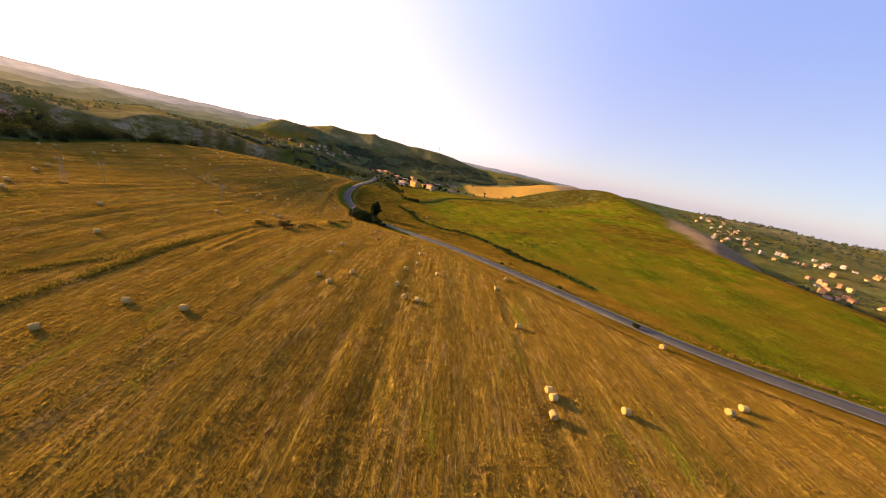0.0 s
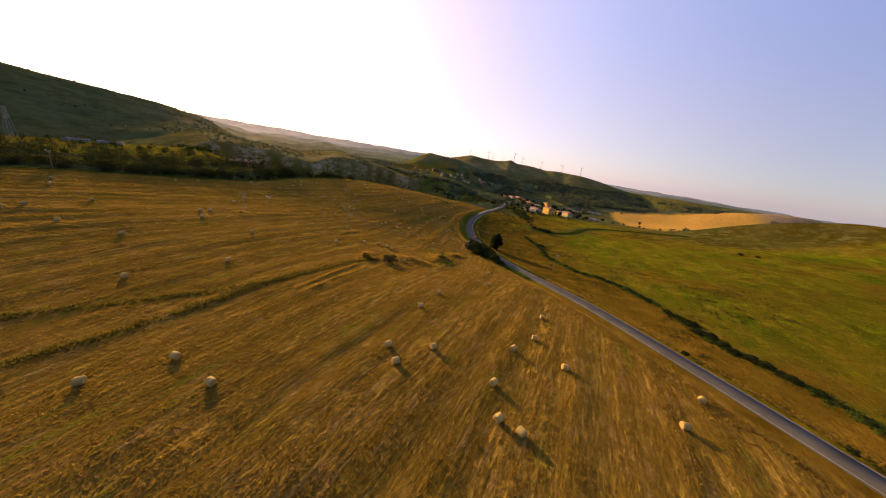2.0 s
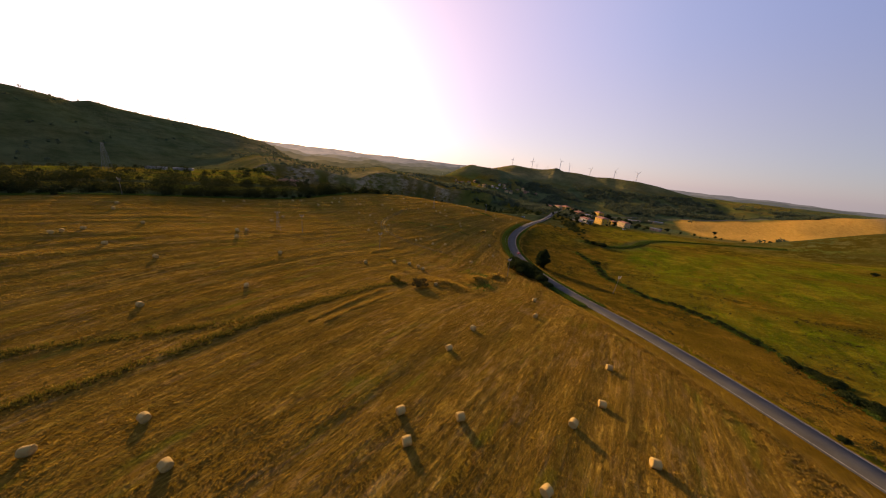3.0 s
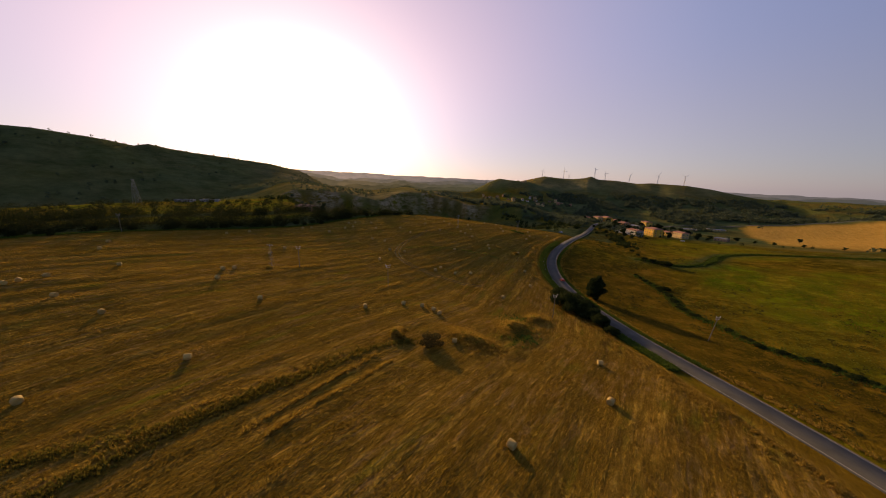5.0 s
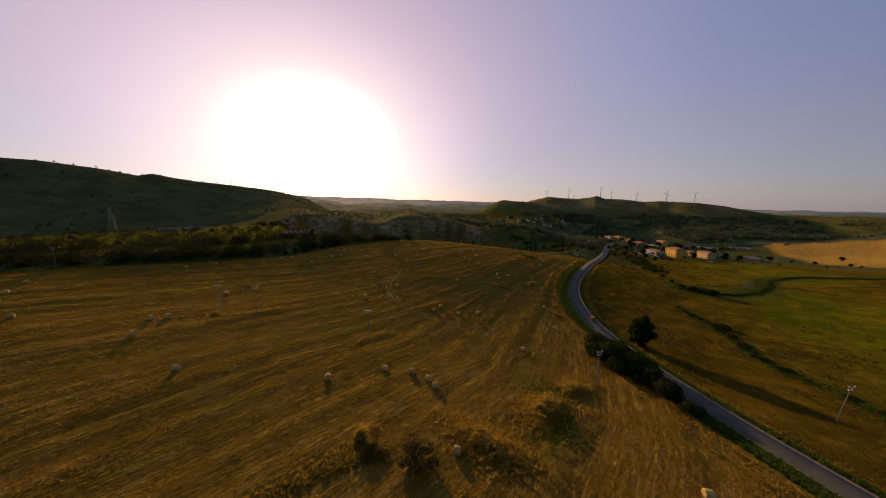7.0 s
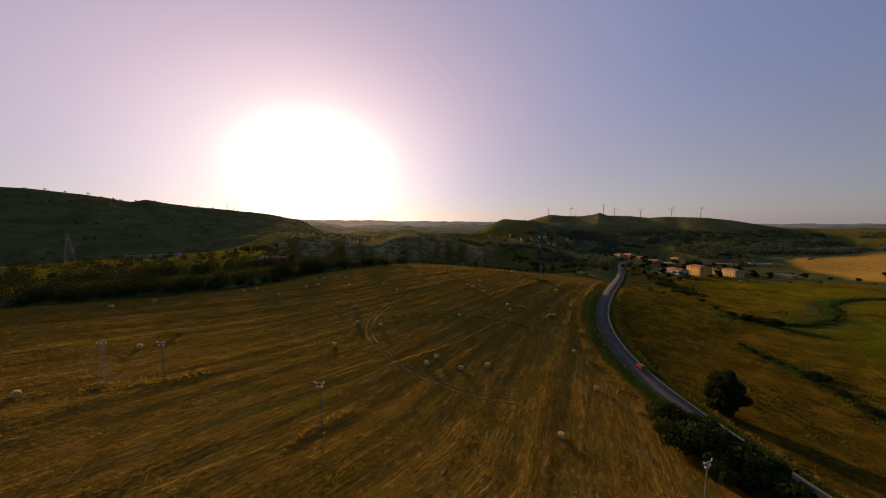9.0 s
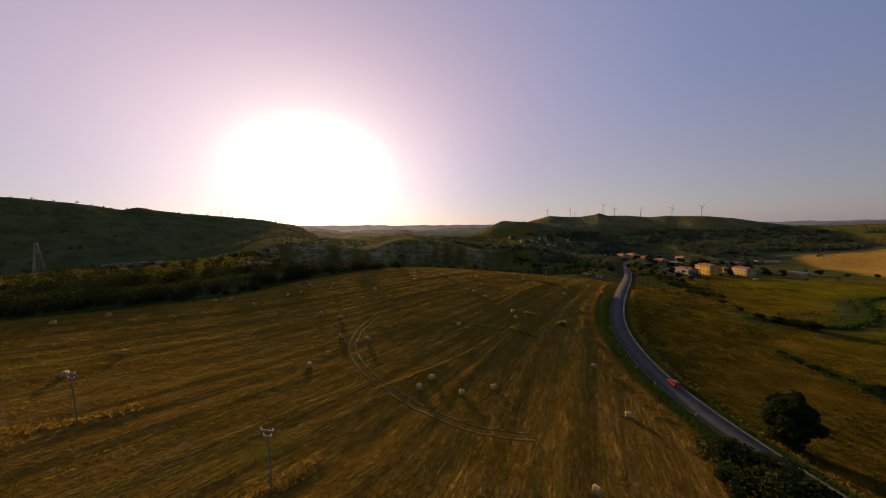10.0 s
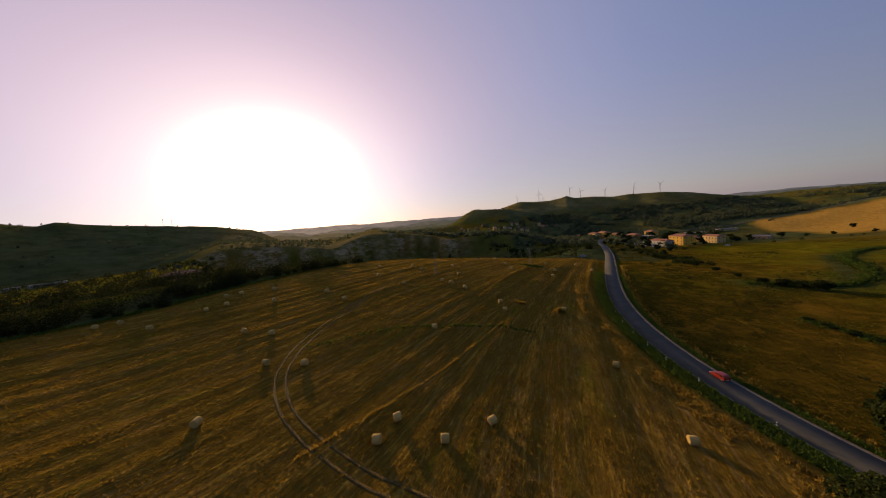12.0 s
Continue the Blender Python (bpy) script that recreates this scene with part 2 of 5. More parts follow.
def bump(n, l, p, height, strength, distance):
    b = n.new("ShaderNodeBump")
    b.inputs["Strength"].default_value, b.inputs["Distance"].default_value = strength, distance
    l.new(height, b.inputs["Height"])
    l.new(b.outputs[0], p.inputs["Normal"])


def plain(name, colour, rough=0.7, metal=0.0, size=1.0, vary=0.25, relief=0.0, spec=0.3, each=0.0):
    """A colour with grain and stains at two scales; each: how much whole things differ."""
    m, n, l, p = shader(name, rough, metal, spec)
    v = coords(n, l)
    dark, light = tuple(c * (1 - vary) for c in colour), tuple(min(1.0, c * (1 + vary)) for c in colour)
    c = blend(n, l, grain(n, l, v, 1.3 / size, 5), dark, light)
    c = blend(n, l, calc(n, l, "MULTIPLY", grain(n, l, v, 14 / size, 3), 0.35), c, tuple(x * 0.6 for x in colour))
    if each:
        info = n.new("ShaderNodeObjectInfo")
        f = n.new("ShaderNodeMapRange")
        f.inputs["To Min"].default_value, f.inputs["To Max"].default_value = 1 - each, 1 + each
        l.new(info.outputs["Random"], f.inputs["Value"])
        h = n.new("ShaderNodeHueSaturation")
        l.new(f.outputs[0], h.inputs["Value"])
        l.new(c, h.inputs["Color"])
        c = h.outputs[0]
    l.new(c, p.inputs["Base Color"])
    if relief:
        bump(n, l, p, grain(n, l, v, 9 / size, 5), 0.7, relief)
    return m


def ground_material(name="field_ground", stalks=False):
    m, n, l, p = shader(name, 1.0, 0.0, 0.0)
    # dry straw and grass heads have a silky sheen against the light
    p.inputs["Sheen Roughness"].default_value, p.inputs["Sheen Tint"].default_value = 0.10, (1.0, 0.46, 0.09, 1)
    cover = n.new("ShaderNodeAttribute")
    cover.attribute_name = "cover"
    part_of = n.new("ShaderNodeSeparateColor")
    l.new(cover.outputs["Color"], part_of.inputs[0])
    stubble_mask, green_mask, earth_mask = part_of.outputs
    l.new(calc(n, l, "MULTIPLY", stubble_mask, 0.30), p.inputs["Sheen Weight"])
    extra = n.new("ShaderNodeAttribute")
    extra.attribute_name = "rows"
    rows = n.new("ShaderNodeSeparateColor")
    l.new(extra.outputs["Color"], rows.inputs[0])
    v = coords(n, l)
    big = grain(n, l, v, 0.018, 4, 0.55, 0.35, 0.65)
    mid = grain(n, l, v, 0.12, 5, 0.6, 0.3, 0.7)
    fine = grain(n, l, v, 1.1, 6, 0.7, 0.3, 0.7)
    # rows of stubble: the across-row distance in metres comes with the mesh
    across = n.new("ShaderNodeCombineXYZ")
    l.new(rows.outputs[0], across.inputs[0])
    l.new(calc(n, l, "MULTIPLY", rows.outputs[1], 0.035), across.inputs[1])
    dashed = n.new("ShaderNodeCombineXYZ")
    l.new(rows.outputs[0], dashed.inputs[0])
    l.new(calc(n, l, "MULTIPLY", rows.outputs[1], 0.16), dashed.inputs[1])
    lines = grain(n, l, dashed.outputs[0], 0.95, 7, 0.76, 0.42, 0.58)
    wide = grain(n, l, across.outputs[0], 0.17, 3, 0.6, 0.42, 0.58)
    narrow = grain(n, l, across.outputs[0], 1.0, 3, 0.7, 0.40, 0.60)
    stub = blend(n, l, lines, (0.095, 0.055, 0.0075), (0.47, 0.290, 0.0450))
    stub = blend(n, l, calc(n, l, "MULTIPLY", narrow, 0.66), stub, (0.100, 0.060, 0.0080))
    stub = blend(n, l, calc(n, l, "MULTIPLY", wide, 0.78), stub, (0.120, 0.072, 0.0080))
    stub = blend(n, l, calc(n, l, "MULTIPLY", big, 0.35), stub, (0.250, 0.145, 0.0220))
    stub = blend(n, l, calc(n, l, "MULTIPLY", calc(n, l, "SUBTRACT", 1.0, mid), 0.35), stub, (0.150, 0.105, 0.0120))
    stub = blend(n, l, calc(n, l, "MULTIPLY", fine, 0.40), stub, (0.085, 0.050, 0.0080))
    soil = calc(n, l, "MULTIPLY", grain(n, l, dashed.outputs[0], 0.85, 6, 0.75, 0.50, 0.64), grain(n, l, v, 0.06, 5, 0.7, 0.42, 0.56))
    stub = blend(n, l, calc(n, l, "MULTIPLY", soil, 0.7), stub, (0.270, 0.172, 0.0600))
    sprout = calc(n, l, "MULTIPLY", grain(n, l, dashed.outputs[0], 0.30, 4, 0.6, 0.52, 0.68), grain(n, l, v, 0.05, 4, 0.6, 0.45, 0.58))
    stub = blend(n, l, calc(n, l, "MULTIPLY", sprout, 0.75), stub, (0.115, 0.120, 0.0100))
    chaff = grain(n, l, dashed.outputs[0], 2.4, 5, 0.8, 0.56, 0.70)
    stub = blend(n, l, calc(n, l, "MULTIPLY", chaff, 0.7), stub, (0.58, 0.37, 0.0620))
    pale = n.new("ShaderNodeHueSaturation")
    pale.inputs["Value"].default_value = 1.34
    l.new(stub, pale.inputs["Color"])
    stub = pale.outputs[0]
    dry = blend(n, l, mid, (0.130, 0.074, 0.0080), (0.31, 0.178, 0.0220))
    dry = blend(n, l, calc(n, l, "MULTIPLY", big, 0.55), dry, (0.133, 0.101, 0.00974))
    dry = blend(n, l, calc(n, l, "MULTIPLY", fine, 0.35), dry, (0.0799, 0.0506, 0.00755))
    green = blend(n, l, big, (0.085, 0.150, 0.0050), (0.24, 0.225, 0.0130))
    green = blend(n, l, calc(n, l, "MULTIPLY", mid, 0.6), green, (0.058, 0.125, 0.0050))
    green = blend(n, l, calc(n, l, "MULTIPLY", fine, 0.3), green, (0.20, 0.16, 0.0140))
    drift = coords(n, l, scale=(1, 0.32, 1), turn=-32)
    green = blend(n, l, calc(n, l, "MULTIPLY", grain(n, l, drift, 0.10, 6, 0.7, 0.47, 0.60), 0.7), green, (0.040, 0.088, 0.0040))
    green = blend(n, l, calc(n, l, "MULTIPLY", grain(n, l, drift, 0.055, 7, 0.74, 0.50, 0.62), 0.75), green, (0.27, 0.19, 0.0170))
    green = blend(n, l, calc(n, l, "MULTIPLY", grain(n, l, v, 0.9, 4, 0.7, 0.5, 0.7), 0.5), green, (0.045, 0.070, 0.0050))
    earth = blend(n, l, mid, (0.22, 0.155, 0.085), (0.32, 0.230, 0.130))
    c = blend(n, l, stubble_mask, dry, stub)
    c = blend(n, l, green_mask, c, green)
    c = blend(n, l, earth_mask, c, earth)
    # woods and orchards far off
    wood = blend(n, l, grain(n, l, v, 0.03, 5, 0.7, 0.35, 0.65), (0.038, 0.058, 0.021), (0.100, 0.118, 0.046))
    c = blend(n, l, rows.outputs[2], c, wood)
    bare = n.new("ShaderNodeAttribute")
    bare.attribute_name = "faces"
    clay = n.new("ShaderNodeSeparateColor")
    l.new(bare.outputs["Color"], clay.inputs[0])
    # weeds in dark clumps through the dry grass
    clump = calc(n, l, "MULTIPLY", calc(n, l, "MULTIPLY", grain(n, l, v, 0.13, 8, 0.76, 0.42, 0.52), clay.outputs[1]), 0.95)
    c = blend(n, l, clump, c, blend(n, l, fine, (0.034, 0.034, 0.0050), (0.095, 0.070, 0.0085)))
    # far hillsides: grazing, olive scrub, old terraces, colours paled in place of haze
    hazed_graze = blend(n, l, grain(n, l, v, 0.012, 6, 0.65, 0.4, 0.6), (0.125, 0.112, 0.050), (0.30, 0.235, 0.105))
    hazed_graze = blend(n, l, calc(n, l, "MULTIPLY", grain(n, l, v, 0.05, 6, 0.75, 0.45, 0.6), 0.6), hazed_graze, (0.075, 0.080, 0.036))
    c = blend(n, l, clay.outputs[2], c, hazed_graze)
    ripe = n.new("ShaderNodeAttribute")
    ripe.attribute_name = "wheat"
    wheat = blend(n, l, grain(n, l, coords(n, l, scale=(1, 0.25, 1), turn=-20), 0.3, 5, 0.7), (0.33, 0.195, 0.036), (0.50, 0.315, 0.075))
    c = blend(n, l, ripe.outputs["Fac"], c, wheat)
    broken = calc(n, l, "MULTIPLY", clay.outputs[0], grain(n, l, coords(n, l, scale=(1, 1, 2.6)), 0.07, 6, 0.78, 0.42, 0.56), True)
    c = blend(n, l, broken, c, blend(n, l, grain(n, l, coords(n, l, scale=(1, 1, 3.5)), 0.1, 6, 0.7), (0.28, 0.19, 0.095), (0.58, 0.43, 0.25)))
    l.new(c, p.inputs["Base Color"])
    h = calc(n, l, "ADD", calc(n, l, "MULTIPLY", lines, 0.9), calc(n, l, "ADD", calc(n, l, "MULTIPLY", fine, 0.55), calc(n, l, "MULTIPLY", narrow, -0.5)))
    bump(n, l, p, h, 1.0, 0.5)
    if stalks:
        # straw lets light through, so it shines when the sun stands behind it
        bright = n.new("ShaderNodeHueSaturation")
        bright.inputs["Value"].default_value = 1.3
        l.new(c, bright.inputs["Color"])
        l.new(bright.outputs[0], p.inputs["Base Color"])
        thin = n.new("ShaderNodeBsdfTranslucent")
        l.new(bright.outputs[0], thin.inputs["Color"])
        mix = n.new("ShaderNodeMixShader")
        mix.inputs[0].default_value = 0.32
        l.new(p.outputs[0], mix.inputs[1])
        l.new(thin.outputs[0], mix.inputs[2])
        l.new(mix.outputs[0], n["Material Output"].inputs["Surface"])
    return m


def leaf_material(name, dark, light, through_light=0.4):
    m, n, l, p = shader(name, 0.9, 0.0, 0.05)
    g = n.new("ShaderNodeNewGeometry")
    c = blend(n, l, g.outputs["Random Per Island"], dark, light)
    v = coords(n, l)
    c = blend(n, l, calc(n, l, "MULTIPLY", grain(n, l, v, 0.5, 3), 0.5), c, tuple(x * 0.55 for x in dark))
    l.new(c, p.inputs["Base Color"])
    # thin leaves let some of the light through
    thin = n.new("ShaderNodeBsdfTranslucent")
    l.new(c, thin.inputs["Color"])
    mix = n.new("ShaderNodeMixShader")
    mix.inputs[0].default_value = through_light
    l.new(p.outputs[0], mix.inputs[1])
    l.new(thin.outputs[0], mix.inputs[2])
    l.new(mix.outputs[0], n["Material Output"].inputs["Surface"])
    return m


def straw_material():
    """Baled straw: wound fibres across the drum, paler where the sun has bleached it."""
    m, n, l, p = shader("baled_straw", 0.9, 0.0, 0.15)
    v = coords(n, l, scale=(3, 22, 22))
    w = coords(n, l)
    c = blend(n, l, grain(n, l, v, 2.0, 5, 0.7), (0.33, 0.208, 0.052), (0.56, 0.385, 0.125))
    c = blend(n, l, calc(n, l, "MULTIPLY", grain(n, l, w, 1.7, 4), 0.35), c, (0.40, 0.27, 0.10))
    info = n.new("ShaderNodeObjectInfo")
    f = n.new("ShaderNodeMapRange")
    f.inputs["To Min"].default_value, f.inputs["To Max"].default_value = 0.82, 1.12
    l.new(info.outputs["Random"], f.inputs["Value"])
    hs = n.new("ShaderNodeHueSaturation")
    l.new(f.outputs[0], hs.inputs["Value"])
    l.new(c, hs.inputs["Color"])
    l.new(hs.outputs[0], p.inputs["Base Color"])
    bump(n, l, p, grain(n, l, v, 2.0, 5, 0.7), 0.8, 0.03)
    return m


def asphalt_material():
    m, n, l, p = shader("worn_asphalt", 0.85, 0.0, 0.12)
    v = coords(n, l)
    c = blend(n, l, grain(n, l, v, 0.25, 5), (0.056, 0.054, 0.043), (0.092, 0.089, 0.072))
    c = blend(n, l, calc(n, l, "MULTIPLY", grain(n, l, v, 9, 4), 0.4), c, (0.034, 0.035, 0.037))
    l.new(c, p.inputs["Base Color"])
    bump(n, l, p, grain(n, l, v, 14, 4), 0.5, 0.01)
    return m


GROUND = ground_material()
STALKS = ground_material("straw_stalks", True)
STRAW = straw_material()
ASPHALT = asphalt_material()
PAINT = plain("road_paint", (0.26, 0.25, 0.22), 0.8, size=0.6, vary=0.15)
EDGE_PAINT = plain("pale_kerb_edge", (0.21, 0.145, 0.06), 0.9, size=0.8, vary=0.3)
BUSH = leaf_material("dark_bush_leaves", (0.018, 0.029, 0.008), (0.056, 0.070, 0.017))
OLIVE = leaf_material("grey_green_leaves", (0.05, 0.062, 0.028), (0.12, 0.13, 0.055))
REED = leaf_material("green_reeds", (0.090, 0.105, 0.014), (0.27, 0.25, 0.034), 0.6)
GOLDTUFT = leaf_material("golden_grass_heads", (0.34, 0.205, 0.030), (0.64, 0.42, 0.075), 0.6)
DRYTUFT = leaf_material("dry_grass_blades", (0.24, 0.145, 0.022), (0.46, 0.30, 0.056), 0.6)
# leaves of the far trees, paled in colour to stand in for haze
FAR_LEAVES = leaf_material("dusty_green_leaves", (0.055, 0.076, 0.040), (0.125, 0.145, 0.076))
THICKET = leaf_material("deep_olive_leaves", (0.012, 0.019, 0.006), (0.048, 0.054, 0.014), 0.3)
PINE = leaf_material("deep_green_needles", (0.014, 0.024, 0.010), (0.040, 0.055, 0.018))
WEED = leaf_material("green_weeds", (0.048, 0.085, 0.012), (0.125, 0.17, 0.026))
WHITE_WALL = plain("white_render", (0.50, 0.46, 0.40), 0.85, size=4, vary=0.12)
YELLOW_WALL = plain("yellow_ochre_render", (0.72, 0.42, 0.055), 0.85, size=4, vary=0.15)
ORANGE_WALL = plain("orange_render", (0.50, 0.20, 0.045), 0.85, size=4, vary=0.15)
CREAM_WALL = plain("cream_render", (0.60, 0.42, 0.17), 0.85, size=4, vary=0.15)
PINK_WALL = plain("pink_render", (0.40, 0.235, 0.12), 0.85, size=4, vary=0.15)
TILE_ROOF = plain("terracotta_roof_tiles", (0.33, 0.14, 0.075), 0.85, size=1.5, vary=0.35, relief=0.05)
GREY_ROOF = plain("grey_sheet_roof", (0.24, 0.24, 0.24), 0.6, size=5, vary=0.2)
PALE_ROOF = plain("pale_plastic_sheeting", (0.30, 0.28, 0.25), 0.6, size=5, vary=0.15)
PANE = plain("dark_window_glass", (0.03, 0.035, 0.045), 0.12, spec=0.6, vary=0.1)
FRAME = plain("window_frame_paint", (0.45, 0.40, 0.34), 0.6, vary=0.15)
SHUTTER = plain("brown_shutter", (0.16, 0.085, 0.045), 0.7, vary=0.2)
CONCRETE = plain("weathered_concrete", (0.17, 0.15, 0.12), 0.85, size=0.8, vary=0.2)
STEEL = plain("galvanised_steel", (0.26, 0.25, 0.225), 0.7, 0.2, vary=0.2)
TURBINE = plain("turbine_white_paint", (0.62, 0.63, 0.65), 0.5, size=6, vary=0.06)
CERAMIC = plain("white_ceramic", (0.82, 0.82, 0.80), 0.25, spec=0.6, vary=0.05)
PLASTIC_WHITE = plain("white_post_plastic", (0.75, 0.75, 0.73), 0.5, vary=0.1)
BLACK = plain("black_rubber", (0.02, 0.02, 0.022), 0.8, vary=0.2)
CAR_RED = plain("red_car_paint", (0.26, 0.018, 0.010), 0.3, size=3, vary=0.06, spec=0.6)
CAR_BLUE = plain("grey_blue_car_paint", (0.16, 0.22, 0.30), 0.25, size=3, vary=0.06, spec=0.6)
CAR_WHITE = plain("white_car_paint", (0.75, 0.75, 0.75), 0.25, size=3, vary=0.05, spec=0.6)
GLASS = plain("car_glass", (0.02, 0.025, 0.03), 0.08, spec=0.7, vary=0.05)
LENS = plain("lamp_lens", (0.75, 0.72, 0.65), 0.15, spec=0.6, vary=0.05)
REDLENS = plain("red_lamp_lens", (0.45, 0.02, 0.02), 0.2, spec=0.6, vary=0.05)
BARK = plain("brown_bark", (0.10, 0.07, 0.05), 0.9, size=0.4, vary=0.3, relief=0.02)


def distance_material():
    """Hazy distance, far behind everything: emission paints in the low sun's light on haze."""
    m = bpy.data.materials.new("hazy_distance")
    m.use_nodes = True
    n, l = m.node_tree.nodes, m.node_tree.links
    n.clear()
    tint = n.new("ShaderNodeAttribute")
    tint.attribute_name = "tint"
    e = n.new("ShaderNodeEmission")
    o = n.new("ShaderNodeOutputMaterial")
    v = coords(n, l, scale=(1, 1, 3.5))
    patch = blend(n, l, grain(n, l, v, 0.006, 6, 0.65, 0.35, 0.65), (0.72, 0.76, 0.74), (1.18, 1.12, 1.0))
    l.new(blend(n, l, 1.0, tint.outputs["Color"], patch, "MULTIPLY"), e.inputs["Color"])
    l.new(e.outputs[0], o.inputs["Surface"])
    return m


DISTANCE = distance_material()


# ---- the ground ----
FIELD_EDGE = [(-235, -150), (-236, 20), (-229, 50), (-219, 90), (-209, 118), (-201, 155), (-203, 189), (-200, 212), (-182, 248), (-152, 284), (-122, 325), (-104, 350), (-97, 352)]
HEDGE = [(66, 100), (56, 122), (47, 129), (42, 144), (36, 159), (24, 183), (8, 192), (2, 205), (-8, 216), (-14, 236), (-19, 250), (-32, 268)]
TRACK_A = [(-120, -20), (-91, 41), (-82, 53), (-72, 69), (-69, 84), (-68, 101)]
TRACK_B = [(-82, -20), (-74, 36), (-71, 46), (-70, 60), (-70, 76), (-70, 90), (-69, 105), (-64, 114)]
TRACK_C = [(-62.5, 78), (-63.2, 86), (-64, 94), (-65, 104)]
TRACK_D = [(-59, 80), (-60, 88), (-60.3, 96), (-61, 105)]


# low grassy mounds on the old boundary
MOUNDS = ((-54, 127, 4.2, 2.6), (-51, 144, 3.0, 4.4), (-49, 157, 2.0, 3.0), (-69, 113.5, 1.8, 1.2), (-91.5, 232.5, 1.4, 1.2))


def stretch(a, b, step, reach, growth=1.035):
    """Even steps from a to b, then ever longer ones out to reach on both sides."""
    core = list(np.arange(a, b + step / 2, step))
    out, d, v = [], step, 0.0
    while v < reach:
        d *= growth
        v += d
        out.append(v)
    return np.array([a - v for v in reversed(out)] + core + [b + v for v in out])


def mesh_of(name, co, faces, material, smooth_faces=True):
    """A mesh from arrays of corners and of triangles or quads."""
    me = bpy.data.meshes.new(name)
    co, faces = np.asarray(co, np.float32), np.asarray(faces, np.int32)
    k = faces.shape[1]
    me.vertices.add(len(co))
    me.vertices.foreach_set("co", co.ravel())
    me.loops.add(faces.size)
    me.loops.foreach_set("vertex_index", faces.ravel())
    me.polygons.add(len(faces))
    me.polygons.foreach_set("loop_start", np.arange(0, faces.size, k, dtype=np.int32))
    if smooth_faces:
        me.polygons.foreach_set("use_smooth", np.ones(len(faces), bool))
    me.materials.append(material)
    me.update()
    me.validate()
    return me


def colour_layer(me, name, values):
    layer = me.attributes.new(name, "FLOAT_COLOR", "POINT")
    full = np.ones((len(values), 4), np.float32)
    full[:, :3] = values
    layer.data.foreach_set("color", full.ravel())


def row_across(x, y):
    """The distance across the harvest lines, in metres: they run north, turn east near the far edge and follow the road's bend."""
    lean = np.tan(radians(21) * smooth(-95, -190, x))
    return x - lean * (y - 100) + 0.25 * np.maximum(0, y - 150) * smooth(-118, -85, x) + 4 * waves(x, y, 230, 8)


def relief(x, y):
    """Ground with its small unevenness, and the road's bed."""
    z = land(x, y)
    road = np.abs(away(x, y, ROAD))
    for mx, my, wide, long in MOUNDS:
        z = z + np.exp(-(((x - mx) / wide) ** 2 + ((y - my) / long) ** 2)) * (1.15 + 0.4 * waves(x, y, 3.2, 4))
    near = 1 - smooth(250, 420, np.hypot(x + 60, y - 130))
    z = z + near * smooth(4, 12, road) * (0.20 * waves(x, y, 23, 5) + 0.08 * waves(x, y, 7.5, 9) + (road < 900) * (away(x, y, ROAD) < 0) * (0.34 * waves(row_across(x, y), y * 0.10, 17, 12) + 0.11 * np.sin(row_across(x, y) * 2 * math.pi / 7.2 + 0.8 * waves(x, y, 55, 33)) * (0.65 + 0.5 * waves(x, y, 48, 34)) + 0.28 * waves(row_across(x, y) * 1.0, y * 0.22, 60, 22)))
    return z


xs, ys = stretch(-300, 190, 1.4, 4200, 1.036), stretch(-20, 400, 2.0, 4200, 1.036)
gx, gy = np.meshgrid(xs, ys)
fx, fy = gx.ravel(), gy.ravel()
gz = relief(fx, fy)
road_side = away(fx, fy, ROAD)
gz = np.where(np.abs(road_side) < 9, gz - 0.35 * (1 - smooth(3.2, 9, np.abs(road_side))), gz)
count_x = len(xs)
i = (np.arange(len(ys) - 1)[:, None] * count_x + np.arange(count_x - 1)[None, :]).ravel()
ground_mesh = mesh_of("ground", np.stack([fx, fy, gz], 1), np.stack([i, i + 1, i + 1 + count_x, i + count_x], 1), GROUND)

wob = 3.0 * waves(fx, fy, 30, 2) + 1.5 * waves(fx, fy, 11, 4)
distance = np.hypot(fx - HUB[0], fy - HUB[1])
bearing = np.degrees(np.arctan2(fx - HUB[0], fy - HUB[1]))
left_of_road = smooth(5.0, 8.5, -road_side + 0.35 * wob)
right_of_road = smooth(4.0, 6.5, road_side + 0.3 * wob)
inside = smooth(-2, 3, away(fx, fy, FIELD_EDGE) + wob * 0.6)
field = left_of_road * inside * (1 - smooth(352, 362, fy + wob))
past_hedge = smooth(-2, 2, away(fx, fy, HEDGE) + wob * 0.5) * right_of_road
beyond = away(fx, fy, SCARP)
ridge_side = 1 - smooth(0, 8, beyond + wob - 10 * smooth(165, 230, fy))
# the meadow: green, with dry bands along its rows and near its brow
streak = waves(fx * 0.5 + fy * 0.86, (fy * 0.5 - fx * 0.86) * 0.25, 42, 6)
meadow = past_hedge * ridge_side * (1 - smooth(338, 368, fy - 0.1 * (fx - 120) + 2 * wob)) * smooth(-15, 35, fx + 0.3 * (fy - 230))
meadow = np.clip(meadow * (0.70 + 0.4 * waves(fx, fy, 110, 6) + 0.85 * streak + 0.5 * waves(fx, fy, 21, 31)), 0, 1)
